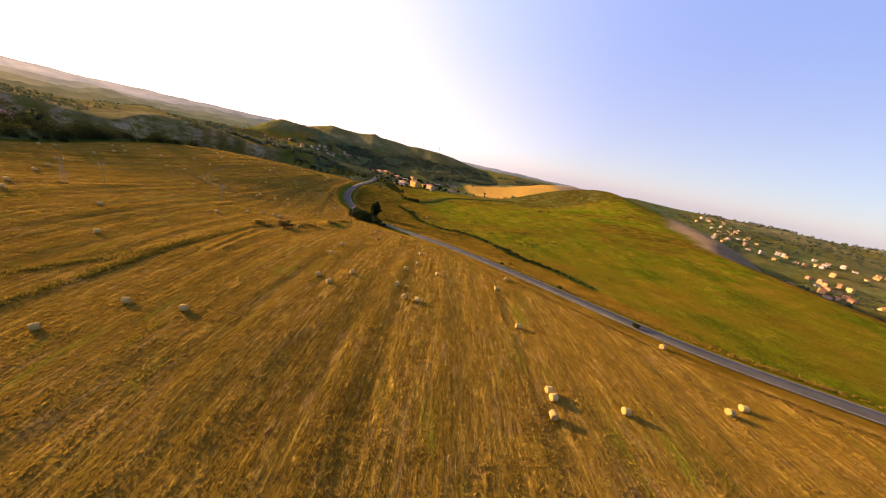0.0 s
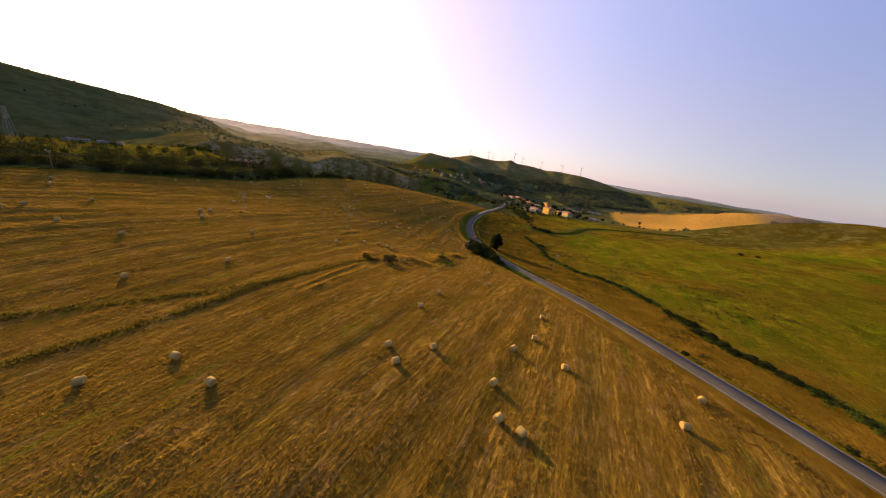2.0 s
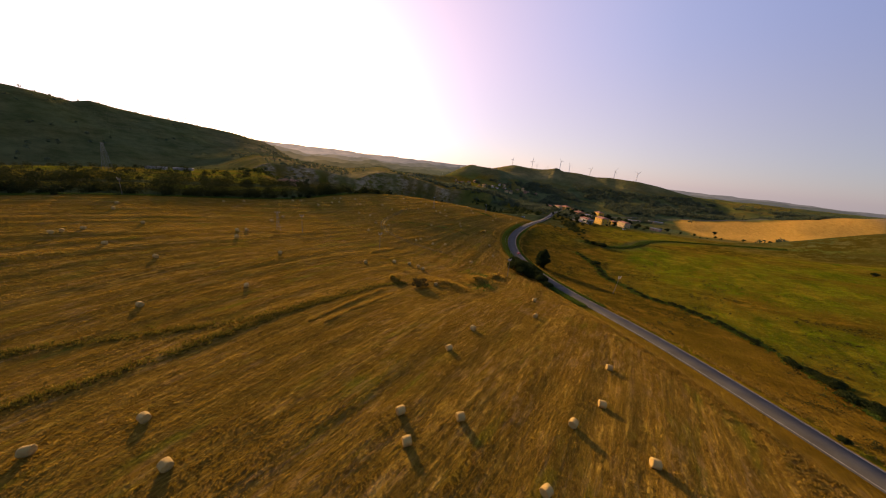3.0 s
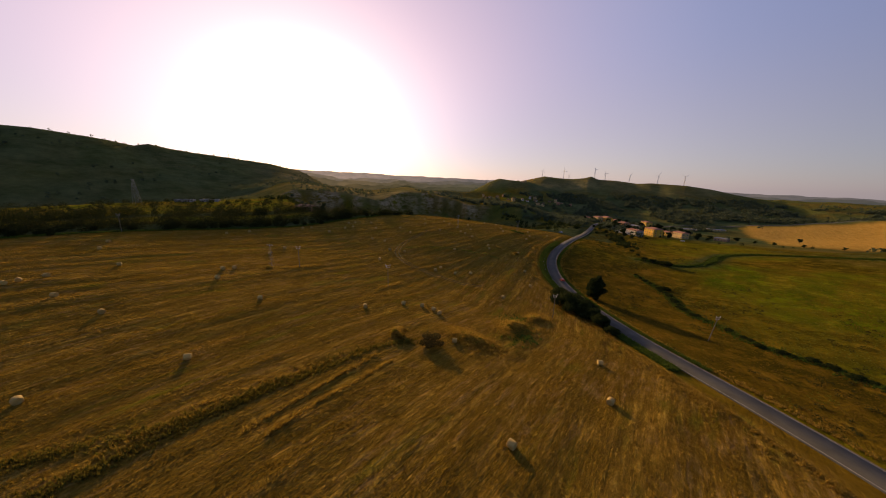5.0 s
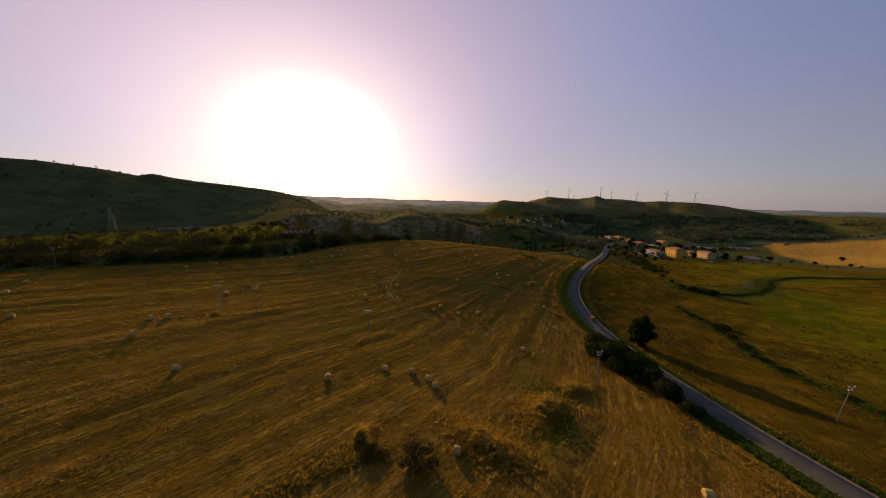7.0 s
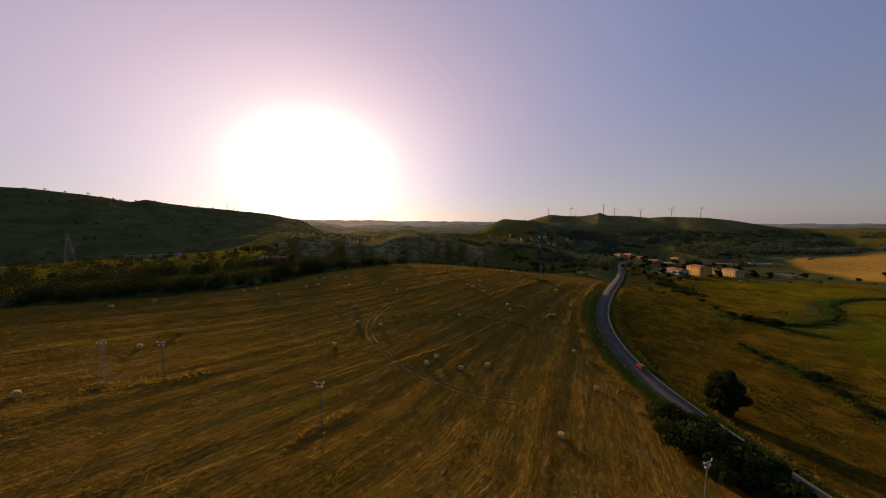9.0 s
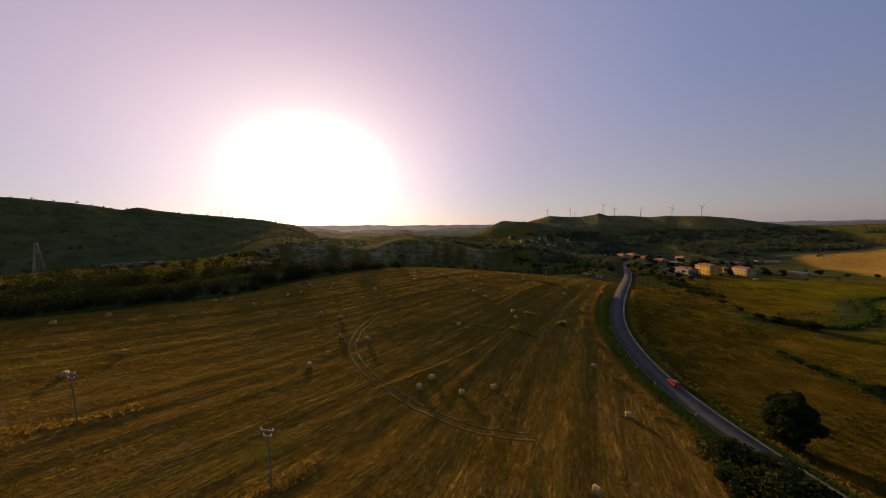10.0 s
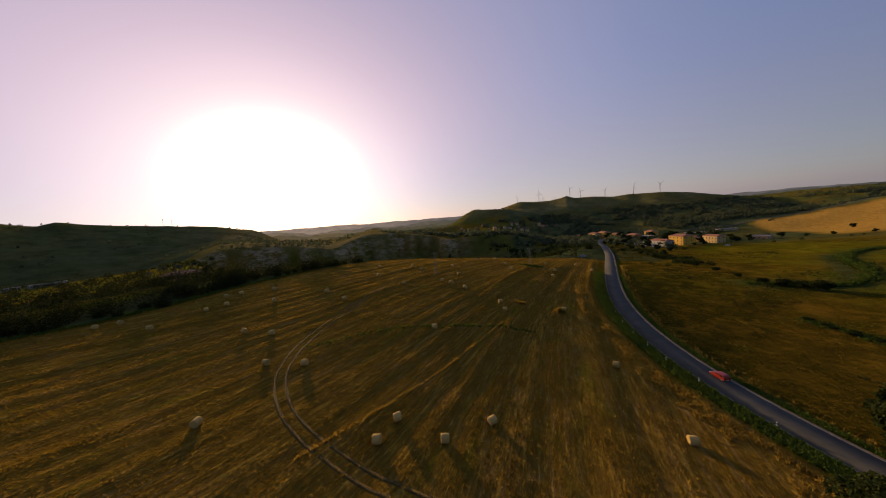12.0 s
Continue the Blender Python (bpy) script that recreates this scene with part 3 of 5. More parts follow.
# the crops in the hollow before the houses, a winding green strip round them
hollow = smooth(0.0, 0.3, 1 - np.hypot((fx - 8) / 62, (fy - 425) / 88) + 0.08 * waves(fx, fy, 60, 3)) * right_of_road * (0.6 + 0.35 * waves(fx, fy, 48, 41))
hollow = np.clip(hollow * smooth(-30, -8, fx + 0.16 * (fy - 300) + wob), 0, 1)
lane = np.exp(-(away(fx, fy, [(-34, 308), (-14, 305), (-1, 316), (7, 341), (10, 365), (18, 389), (38, 416), (70, 425), (110, 405), (160, 392)]) / 8.5) ** 2)
ditch = np.exp(-(away(fx, fy, [(-4, 318), (-1, 332), (4, 352), (9, 372), (13, 390)]) / 4.0) ** 2)
golden = np.exp(-(((fx + 3) / 9) ** 2 + ((fy - 356) / 20) ** 2))
verge = np.exp(-((road_side + 5.2) / 2.0) ** 2) * smooth(140, 165, fy) * (1 - smooth(285, 330, fy)) + 0.7 * np.exp(-((road_side - 5.0) / 1.6) ** 2)
tan_field = smooth(-12, 12, away(fx, fy, [(40, 640), (62, 575), (130, 540), (300, 560)]) * -1 + wob) * smooth(-12, 12, 130 - np.abs(fy - 690 - 0.25 * (fx - 150)) + 2 * wob) * smooth(68, 88, fx + wob) * (1 - smooth(300, 340, fx + wob))
far_ground = smooth(0, 1, np.clip((np.hypot(fx + 60, fy - 130) - 250) / 130, 0, 1)) * (1 - field) * (1 - past_hedge * ridge_side * (1 - smooth(330, 380, fy)))
brown = smooth(-4, 8, beyond + wob - 14 * (1 - smooth(150, 185, fy)) - 10 * smooth(165, 230, fy)) * (1 - smooth(100, 150, beyond + 2 * wob)) * smooth(60, 130, fy) * (1 - smooth(440, 500, fy))
knoll = smooth(352, 366, fy - 0.1 * (fx - 120) + wob) * (1 - smooth(450, 480, fy)) * smooth(95, 125, fx + wob) * (1 - smooth(212, 236, fx + wob))
plough = np.exp(-(((fx - 380) / 130) ** 2 + ((fy - 810) / 80) ** 2))
left_land = (1 - inside) * (fx < -60) * (fy < 520)
behind = -away(fx, fy, FIELD_EDGE)
terrace = left_land * np.maximum(smooth(24, 30, behind + wob) * (1 - smooth(44, 50, behind + wob)), smooth(58, 64, behind + wob)) * (1 - smooth(420, 520, distance)) * (1 - smooth(-74, -69, bearing))
scrub = left_land * (1 - smooth(300, 420, distance)) * smooth(2, 5, behind + 0.4 * wob)
face_of = 395 + 28 * waves(bearing * 9, distance * 0, 130, 4) + 12 * waves(bearing * 9, distance * 0, 40, 7)
clay = np.exp(-((distance - face_of - 10) / 9) ** 2) * smooth(-80, -72, bearing) * (1 - smooth(-34, -28, bearing)) * smooth(-0.5, 0.1, waves(bearing * 11, distance * 0.6, 60, 9))
clay = np.maximum(clay, 0.8 * np.exp(-(((fx + 560) / 60) ** 2 + ((fy - 400) / 30) ** 2)) * smooth(-0.2, 0.3, waves(fx, fy, 40, 5)))
hillside = smooth(np.where(bearing < -74, 335, 480), np.where(bearing < -74, 440, 640), distance) * (bearing < -58) * (bearing > -170)
table_top = smooth(5, 25, distance - face_of) * (1 - smooth(520, 640, distance)) * smooth(-80, -72, bearing) * (1 - smooth(-34, -28, bearing))
plain_land = smooth(470, 560, fy) * smooth(-400, -250, fx) * (1 - tan_field)
plots = np.sign(np.sin(fx / 43 + 1.1 * np.sin(fy / 130)) * np.sin(fy / 31 + 1.3 * np.sin(fx / 170)))
woods = np.clip(smooth(-0.25, 0.2, waves(fx, fy, 330, 15) + 0.55 * waves(fx, fy, 75, 17) + 0.15 * plots), 0, 1) * far_ground
woods = np.maximum(woods * np.where(bearing < -22, 0.5, 0.95), hillside * np.where(bearing < -72, 0.88, 0.5) * (1 + 0.15 * waves(fx, fy, 120, 19)))
woods = np.maximum(woods, plain_land * (0.88 + 0.12 * plots)) * (1 - 0.75 * table_top) * (1 - clay) * (1 - brown)
woods = np.where((beyond > 100) & (fy > 0), np.clip(0.72 + 0.4 * waves(fx, fy, 210, 23), 0, 1), woods)
woods = woods * (1 - 0.35 * smooth(850, 1000, distance) * (bearing > -45) * (bearing < 20))
woods = np.maximum(woods, scrub * (1 - 0.85 * terrace)) * (1 - hollow)
woods = np.maximum.reduce([woods * (1 - lane) * (1 - golden) * (1 - smooth(0.25, 0.5, plough)), 0.6 * lane, ditch, 0.72 * knoll * (0.8 + 0.2 * waves(fx, fy, 25, 97))])
cover = np.zeros((len(fx), 3), np.float32)
cover[:, 0] = np.clip(field + tan_field * (1 - field), 0, 1)
rough = right_of_road * ridge_side * smooth(215, 300, fy) * (1 - smooth(520, 600, fy)) * np.clip(0.12 + 0.5 * waves(fx, fy, 55, 27), 0, 1) * (1 - golden)
weedy = np.clip(right_of_road * ridge_side * (1 - smooth(470, 540, fy)) * (0.85 + 0.5 * waves(fx, fy, 38, 37)) * (1 - 0.7 * meadow) * (1 - 0.8 * hollow) * (1 - golden) * smooth(120, 190, fy), 0, 1)
weedy = np.maximum(weedy, 0.55 * meadow)
cover[:, 1] = np.clip(np.maximum.reduce([meadow, rough, hollow, lane, verge * 0.9, terrace * np.clip(0.55 + 0.5 * waves(fx, fy, 34, 92), 0, 1), far_ground * 0.45 * (0.6 + 0.5 * plots), table_top * 0.15]) * (1 - cover[:, 0]), 0, 1)
cover[:, 2] = np.clip(np.maximum.reduce([brown, smooth(0.25, 0.5, plough + 0.02 * wob), 0.6 * smooth(300, 420, beyond) * (fx > 200) * smooth(0.05, 0.25, waves(fx, fy, 420, 98))]) * (1 - cover[:, 0]), 0, 1)
extra_data = np.zeros((len(fx), 3), np.float32)
extra_data[:, 0] = np.clip(clay, 0, 1)
# how far the haze-pale colour covers the distant hills and the ridge
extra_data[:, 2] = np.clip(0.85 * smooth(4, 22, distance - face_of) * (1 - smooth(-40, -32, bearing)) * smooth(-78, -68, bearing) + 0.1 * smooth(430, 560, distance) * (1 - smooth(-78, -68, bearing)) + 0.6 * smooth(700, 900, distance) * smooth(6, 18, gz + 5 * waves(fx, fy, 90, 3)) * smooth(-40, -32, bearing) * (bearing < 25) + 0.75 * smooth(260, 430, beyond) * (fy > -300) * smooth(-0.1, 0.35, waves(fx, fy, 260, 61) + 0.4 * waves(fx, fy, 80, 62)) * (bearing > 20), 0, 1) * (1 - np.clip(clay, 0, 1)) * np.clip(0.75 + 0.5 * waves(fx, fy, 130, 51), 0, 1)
extra_data[:, 1] = np.clip(weedy * (1 - cover[:, 0]), 0, 1)
row_data = np.zeros((len(fx), 3), np.float32)
row_data[:, 0] = row_across(fx, fy)
row_data[:, 1] = fy
row_data[:, 2] = np.clip(woods * (1 - cover[:, 0]), 0, 1)
colour_layer(ground_mesh, "cover", cover)
colour_layer(ground_mesh, "rows", row_data)
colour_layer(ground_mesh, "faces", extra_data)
colour_layer(ground_mesh, "wheat", np.repeat(np.clip(tan_field, 0, 1)[:, None], 3, 1))


def backdrop(name, r, table, rough, seed, colour, label):
    """A strip of hazy hills far away, its crest by bearing; colour by the angle from the sun."""
    a = np.arange(-180, 180.01, 0.25)
    z = 30 + r * np.tan(np.radians(np.interp(a, [k for k, _ in table], [v for _, v in table]))) + rough * waves(a * 12, a * 0, 70, seed) + 0.5 * rough * waves(a * 12, a * 0, 23, seed + 2)
    x, y = HUB[0] + r * np.sin(np.radians(a)), HUB[1] + r * np.cos(np.radians(a))
    z = np.where(np.abs(a) == 180, z[0], z)
    co = np.concatenate([np.stack([x, y, z * 0 - 260], 1), np.stack([x, y, z], 1)])
    k = np.arange(len(a) - 1)
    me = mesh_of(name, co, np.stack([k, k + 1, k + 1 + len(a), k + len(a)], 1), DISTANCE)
    # warmer haze light painted into the glowing tint near the sun's bearing
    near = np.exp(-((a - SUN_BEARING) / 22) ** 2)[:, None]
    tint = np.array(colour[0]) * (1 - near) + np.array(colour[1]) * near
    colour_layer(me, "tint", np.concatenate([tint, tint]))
    return tagged(new(name, me), label, "backdrop", kind="structure")


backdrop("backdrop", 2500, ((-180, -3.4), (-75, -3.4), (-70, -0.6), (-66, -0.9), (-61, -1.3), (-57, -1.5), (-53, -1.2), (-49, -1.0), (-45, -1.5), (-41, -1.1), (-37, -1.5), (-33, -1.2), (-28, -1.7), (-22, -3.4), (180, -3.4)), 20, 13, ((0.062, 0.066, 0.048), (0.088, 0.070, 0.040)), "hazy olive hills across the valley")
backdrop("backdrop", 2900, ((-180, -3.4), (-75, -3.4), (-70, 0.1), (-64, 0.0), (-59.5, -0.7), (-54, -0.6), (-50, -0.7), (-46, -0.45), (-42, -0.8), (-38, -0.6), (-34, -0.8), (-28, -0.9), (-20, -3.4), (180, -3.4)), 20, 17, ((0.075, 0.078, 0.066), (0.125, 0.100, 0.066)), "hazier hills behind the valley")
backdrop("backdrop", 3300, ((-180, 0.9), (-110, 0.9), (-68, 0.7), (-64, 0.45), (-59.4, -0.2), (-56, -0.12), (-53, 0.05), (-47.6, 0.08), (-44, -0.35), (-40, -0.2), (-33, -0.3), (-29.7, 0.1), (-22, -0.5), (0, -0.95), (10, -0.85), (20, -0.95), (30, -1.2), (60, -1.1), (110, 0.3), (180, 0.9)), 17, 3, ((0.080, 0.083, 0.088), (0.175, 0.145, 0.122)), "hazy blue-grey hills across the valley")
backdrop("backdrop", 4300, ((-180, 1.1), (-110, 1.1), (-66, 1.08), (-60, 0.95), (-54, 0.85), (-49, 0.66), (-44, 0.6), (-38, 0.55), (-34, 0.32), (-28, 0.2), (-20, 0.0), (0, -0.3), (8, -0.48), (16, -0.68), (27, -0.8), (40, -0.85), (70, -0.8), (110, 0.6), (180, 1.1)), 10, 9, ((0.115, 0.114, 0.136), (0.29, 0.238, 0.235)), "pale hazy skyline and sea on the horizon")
ground = tagged(new("ground", ground_mesh), "rolling farmland of straw stubble, dry grass and meadow", "ground", kind="structure")


def floor_z(x, y):
    return float(relief(np.array([float(x)]), np.array([float(y)]))[0])


def resample(line, step):
    """Points every step metres along a line, rounded at its corners."""
    p = np.array(line, float)
    for _ in range(3):
        q = np.empty((2 * len(p), 2))
        q[0], q[-1] = p[0], p[-1]
        q[1:-1:2], q[2:-1:2] = 0.75 * p[:-1] + 0.25 * p[1:], 0.25 * p[:-1] + 0.75 * p[1:]
        p = q
    s = np.r_[0, np.cumsum(np.hypot(*np.diff(p, axis=0).T))]
    t = np.arange(0, s[-1], step)
    return np.stack([np.interp(t, s, p[:, 0]), np.interp(t, s, p[:, 1])], 1)


def ribbon(name, line, offsets, lift, material, parent=None, thick=0.25, dashes=None, lie=land):
    """A strip along a line between two offsets (metres to its right), with a skirt for thickness."""
    p = resample(line, 2.0)
    d = np.gradient(p, axis=0)
    d /= np.linalg.norm(d, axis=1)[:, None]
    side = np.stack([d[:, 1], -d[:, 0]], 1)
    mid = lie(p[:, 0], p[:, 1])
    if lie is land:
        mid = np.convolve(np.r_[[mid[0]] * 4, mid, [mid[-1]] * 4], np.ones(9) / 9, "valid")
    a, b = p + side * offsets[0], p + side * offsets[1]
    za, zb = (mid + lift, mid + lift) if lie is land else (lie(a[:, 0], a[:, 1]) + lift, lie(b[:, 0], b[:, 1]) + lift)
    rings = [np.c_[a, za - thick], np.c_[a, za], np.c_[b, zb], np.c_[b, zb - thick]]
    co = np.stack(rings, 1).reshape(-1, 3)
    faces = []
    for k in range(len(p) - 1):
        if dashes and k % dashes[1] >= dashes[0]:
            continue
        for c in range(3):
            faces.append((4 * k + c, 4 * k + c + 1, 4 * k + 5 + c, 4 * k + 4 + c))
    ob = new(name, mesh_of(name, co, faces, material, False))
    ob.parent = parent
    return ob


road = tagged(ribbon("road", ROAD, (-2.55, 3.0), 0.06, ASPHALT), "worn grey asphalt country road winding past the fields", "road", kind="structure")
ribbon("edge_line", ROAD, (2.70, 2.82), 0.075, PAINT, road, 0.02)
ribbon("edge_line", ROAD, (-2.36, -2.24), 0.075, PAINT, road, 0.02)
ribbon("shoulder", ROAD, (3.02, 3.3), 0.03, EDGE_PAINT, road, 0.3)


# ---- things ----
def bale_mesh():
    bm = bmesh.new()
    n, r, w = 28, 0.72, 0.62
    rings = []
    for x, q in ((-w, 0.0), (-w, 0.45), (-w - 0.015, 0.9), (-w + 0.05, 0.985), (-0.3, 1.0), (0.0, 1.01), (0.3, 1.0), (w - 0.05, 0.985), (w + 0.015, 0.9), (w, 0.45), (w, 0.0)):
        if q == 0:
            rings.append([bm.verts.new((x, 0, 0))])
            continue
        ring = []
        for k in range(n):
            a = 2 * math.pi * k / n
            rr = r * q * (1 + 0.018 * math.sin(5 * a + 3 * x) + random.uniform(-0.008, 0.008))
            z = rr * math.sin(a)
            ring.append(bm.verts.new((x + random.uniform(-0.012, 0.012), rr * math.cos(a), max(z, -r * 0.955))))
        rings.append(ring)
    for a, b in zip(rings, rings[1:]):
        for k in range(n):
            if len(a) == 1:
                bm.faces.new((a[0], b[(k + 1) % n], b[k]))
            elif len(b) == 1:
                bm.faces.new((a[k], a[(k + 1) % n], b[0]))
            else:
                bm.faces.new((a[k], a[(k + 1) % n], b[(k + 1) % n], b[k]))
    for f in bm.faces:
        f.smooth = True
    me = bpy.data.meshes.new("hay_bale")
    bm.to_mesh(me)
    bm.free()
    me.materials.append(STRAW)
    return me


FAR_BALES = [
    (-180.2, 158), (-184.4, 171.5), (-183.5, 176.8), (-193.8, 180.2), (-192.4, 184.5), (-185.4, 192.8), (-171.8, 186.4), (-154.7, 170.8),
    (-147.8, 174.2), (-134.8, 166.9), (-127.9, 171.2), (-163.3, 200.4), (-152.2, 199.2), (-145.3, 221.3), (-162.2, 224.2), (-172.7, 234.7),
    (-160.3, 243.9), (-153.2, 241.8), (-145.1, 255.2), (-135.6, 245.4), (-135.8, 232.9), (-131.6, 232.6), (-124.5, 231.2), (-146.2, 282),
    (-139.4, 290.8), (-129.2, 280.8), (-123, 272.8), (-113.8, 299.9), (-106.1, 285.5), (-104, 274.5), (-100.9, 310.7), (-91.7, 302.1), (-108.8, 226.4),
    (-105.4, 221.9), (-90.9, 232.8), (-126, 153.2), (-101.5, 166.2), (-102.2, 171), (-94.1, 171.9), (-90.2, 179), (-66.1, 166.6), (-75.8, 209),
    (-197.3, 150), (-195.2, 154.5), (-162, 124.7), (-156.4, 116.1), (-201.8, 122.5), (-201.2, 111.8), (-115.5, 199.3)]
NEAR_BALES = [
    (-65.5, 191.9), (-90.4, 76.6), (-111.7, 97), (-135.8, 92.3), (-145.1, 96.1), (-144.2, 99.5), (-167.6, 71.8), (-194.2, 68.1), (-204.3, 70.9),
    (-88.2, 117.8), (-83.1, 129.1), (-78, 132.7), (-73.7, 133.5), (-70.8, 132.8), (-56.6, 122), (-26.9, 141.6), (25.9, 39.9), (26.1, 38.3), (24.7, 34.6),
    (38.3, 37.1), (60.5, 40.3), (64.8, 41.8), (25.9, 60.9), (63.7, 61), (-54.7, 48.9), (-59.5, 39.6), (-43.7, 48.6), (-27.4, 71.3), (-23.3, 68),
    (-19.7, 76.2), (-31.1, 90.8), (-31.5, 102.7), (-22.3, 126), (-1.6, 110.8), (-1.9, 95.9), (-5.3, 86.9), (5.4, 87.5), (-6.1, 73.5), (-3.3, 66.5),
    (0.3, 65.9), (24.8, 83.7), (30.6, 94.9), (-96, 56.4), (-127.3, 66.3), (-147, 58.5), (-166.1, 51.6), (-167.2, 56.5), (-165.3, 49.2)]
bale = bale_mesh()
for x, y in FAR_BALES + NEAR_BALES:
    ob = new("hay_bale", bale)
    tip = random.gauss(0, 4)
    ob.matrix_world = pose(x, y, floor_z(x, y) + 0.57, tip, random.gauss(0, 3), random.gauss(22, 34)) @ Matrix.Diagonal((0.89, 0.89, 0.89, 1))
    tagged(ob, "round straw bale lying on the cut stubble", "hay bale", "bales on the field")


# ---- building blocks ----
def part(name, bm, material, parent=None, label=""):
    me = bpy.data.meshes.new(name)
    bm.to_mesh(me)
    bm.free()
    me.materials.append(material)
    ob = new(name, me)
    ob.parent = parent
    if label:
        ob["label"] = label
    return ob


def root(name, label, category, group=""):
    return tagged(new(name), label, category, group)


def box(bm, x, y, z, sx, sy, sz, turn=0.0, taper=1.0):
    """A box on (x, y, z), its base's middle; taper narrows its top."""
    v = []
    c, s = math.cos(turn), math.sin(turn)
    for k, dz in ((1.0, 0.0), (taper, sz)):
        for px, py in ((-1, -1), (1, -1), (1, 1), (-1, 1)):
            ox, oy = px * sx / 2 * k, py * sy / 2 * k
            v.append(bm.verts.new((x + ox * c - oy * s, y + ox * s + oy * c, z + dz)))
    for f in ((3, 2, 1, 0), (4, 5, 6, 7), (0, 1, 5, 4), (1, 2, 6, 5), (2, 3, 7, 6), (3, 0, 4, 7)):
        bm.faces.new([v[i] for i in f])
    return v


def tube(bm, a, b, ra, rb, n=8):
    """A tapered round bar from a to b."""
    a, b = Vector(a), Vector(b)
    q = (b - a).to_track_quat("Z", "Y")
    rings = []
    for p, r in ((a, ra), (b, rb)):
        rings.append([bm.verts.new(p + q @ Vector((r * math.cos(2 * math.pi * k / n), r * math.sin(2 * math.pi * k / n), 0))) for k in range(n)])
    for k in range(n):
        bm.faces.new((rings[0][k], rings[0][(k + 1) % n], rings[1][(k + 1) % n], rings[1][k]))
    bm.faces.new(list(reversed(rings[0])))
    bm.faces.new(rings[1])


def leaves(centres, radii, count, size, flat=0.8, seed=1):
    """Corners and quads of leaves strewn through round clumps, thicker towards their skin."""
    g = np.random.default_rng(seed)
    centres, radii = np.asarray(centres, float), np.asarray(radii, float)
    k = len(centres) * count
    own = np.repeat(np.arange(len(centres)), count)
    d = g.normal(size=(k, 3))
    d /= np.linalg.norm(d, axis=1)[:, None]
    reach = radii[own] * (0.45 + 0.6 * g.random(k) ** 0.6)
    p = centres[own] + d * reach[:, None] * np.array([1, 1, flat])
    nrm = d + 0.7 * g.normal(size=(k, 3))
    nrm /= np.linalg.norm(nrm, axis=1)[:, None]
    u = np.cross(nrm, g.normal(size=(k, 3)))
    u /= np.linalg.norm(u, axis=1)[:, None] + 1e-9
    w = np.cross(nrm, u)
    s = (size * (0.6 + 0.8 * g.random(k)))[:, None]
    co = np.stack([p - u * s, p - w * s * 0.55 + nrm * s * 0.15, p + u * s, p + w * s * 0.55 - nrm * s * 0.1], 1).reshape(-1, 3)
    return co, np.arange(4 * k).reshape(-1, 4)


def blades(x, y, z, height, width, count=3, lean=0.45, seed=1, along=None):
    """Corners and triangles of upright tufts at the given places."""
    g = np.random.default_rng(seed)
    k = len(x) * count
    own = np.repeat(np.arange(len(x)), count)
    a = g.random(k) * 2 * math.pi if along is None else along[own] + 0.35 * g.normal(size=k)
    h, w = np.broadcast_to(height, len(x))[own] * (0.6 + 0.7 * g.random(k)), np.broadcast_to(width, len(x))[own] * (0.6 + 0.7 * g.random(k))
    off = g.normal(size=(k, 2)) * w[:, None] * 0.5
    px, py, pz = x[own] + off[:, 0], y[own] + off[:, 1], z[own] - 0.03
    dx, dy = np.cos(a) * w / 2, np.sin(a) * w / 2
    lx, ly = g.normal(size=k) * h * lean, g.normal(size=k) * h * lean
    co = np.stack([np.stack([px - dx, py - dy, pz], 1), np.stack([px + dx, py + dy, pz], 1), np.stack([px + lx, py + ly, pz + h], 1)], 1).reshape(-1, 3)
    return co, np.arange(3 * k).reshape(-1, 3)


def stuff(name, data, material, label, category):
    return tagged(new(name, mesh_of(name, data[0], data[1], material, False)), label, category, kind="stuff")


# ---- trees and bushes ----
def crown_part(name, centres, radii, count, size, material, parent, seed, flat=0.8):
    ob = new(name, mesh_of(name, *leaves(centres, radii, count, size, flat, seed), material, False))
    ob.parent = parent
    return ob


def broad_tree(height, spread, seed, material, label, category="tree", leaf=0.30, count=240, group="", low=0.42):
    g = random.Random(seed)
    tree = root("tree", label, category, group)
    bm = bmesh.new()
    fork = height * min(0.3, low * 0.8)
    tube(bm, (0, 0, -0.4), (0.08 * height * g.uniform(-0.4, 0.4), 0, fork), 0.045 * height, 0.03 * height, 9)
    part("trunk", bm, BARK, tree)
    centres, radii = [], []
    for k in range(9):
        a = 2.4 * k + g.uniform(-0.4, 0.4)
        far = spread / 2 * g.uniform(0.35, 0.78)
        tip = (far * math.cos(a), far * math.sin(a), height * (low + (0.84 - low) * ((k * 0.37) % 1)))
        bm = bmesh.new()
        tube(bm, (0, 0, fork * 0.9), tip, 0.016 * height, 0.004 * height, 6)
        part("limb", bm, BARK, tree)
        centres.append(tip)
        radii.append(spread * g.uniform(0.16, 0.27))
        for _ in range(2):
            centres.append((tip[0] + g.uniform(-0.14, 0.14) * spread, tip[1] + g.uniform(-0.14, 0.14) * spread, tip[2] + g.uniform(-0.14, 0.10) * height))
            radii.append(spread * g.uniform(0.09, 0.17))
    centres.append((0, 0, height * 0.80))
    radii.append(spread * 0.22)
    crown_part("crown", centres, radii, count, leaf, material, tree, seed)
    return tree


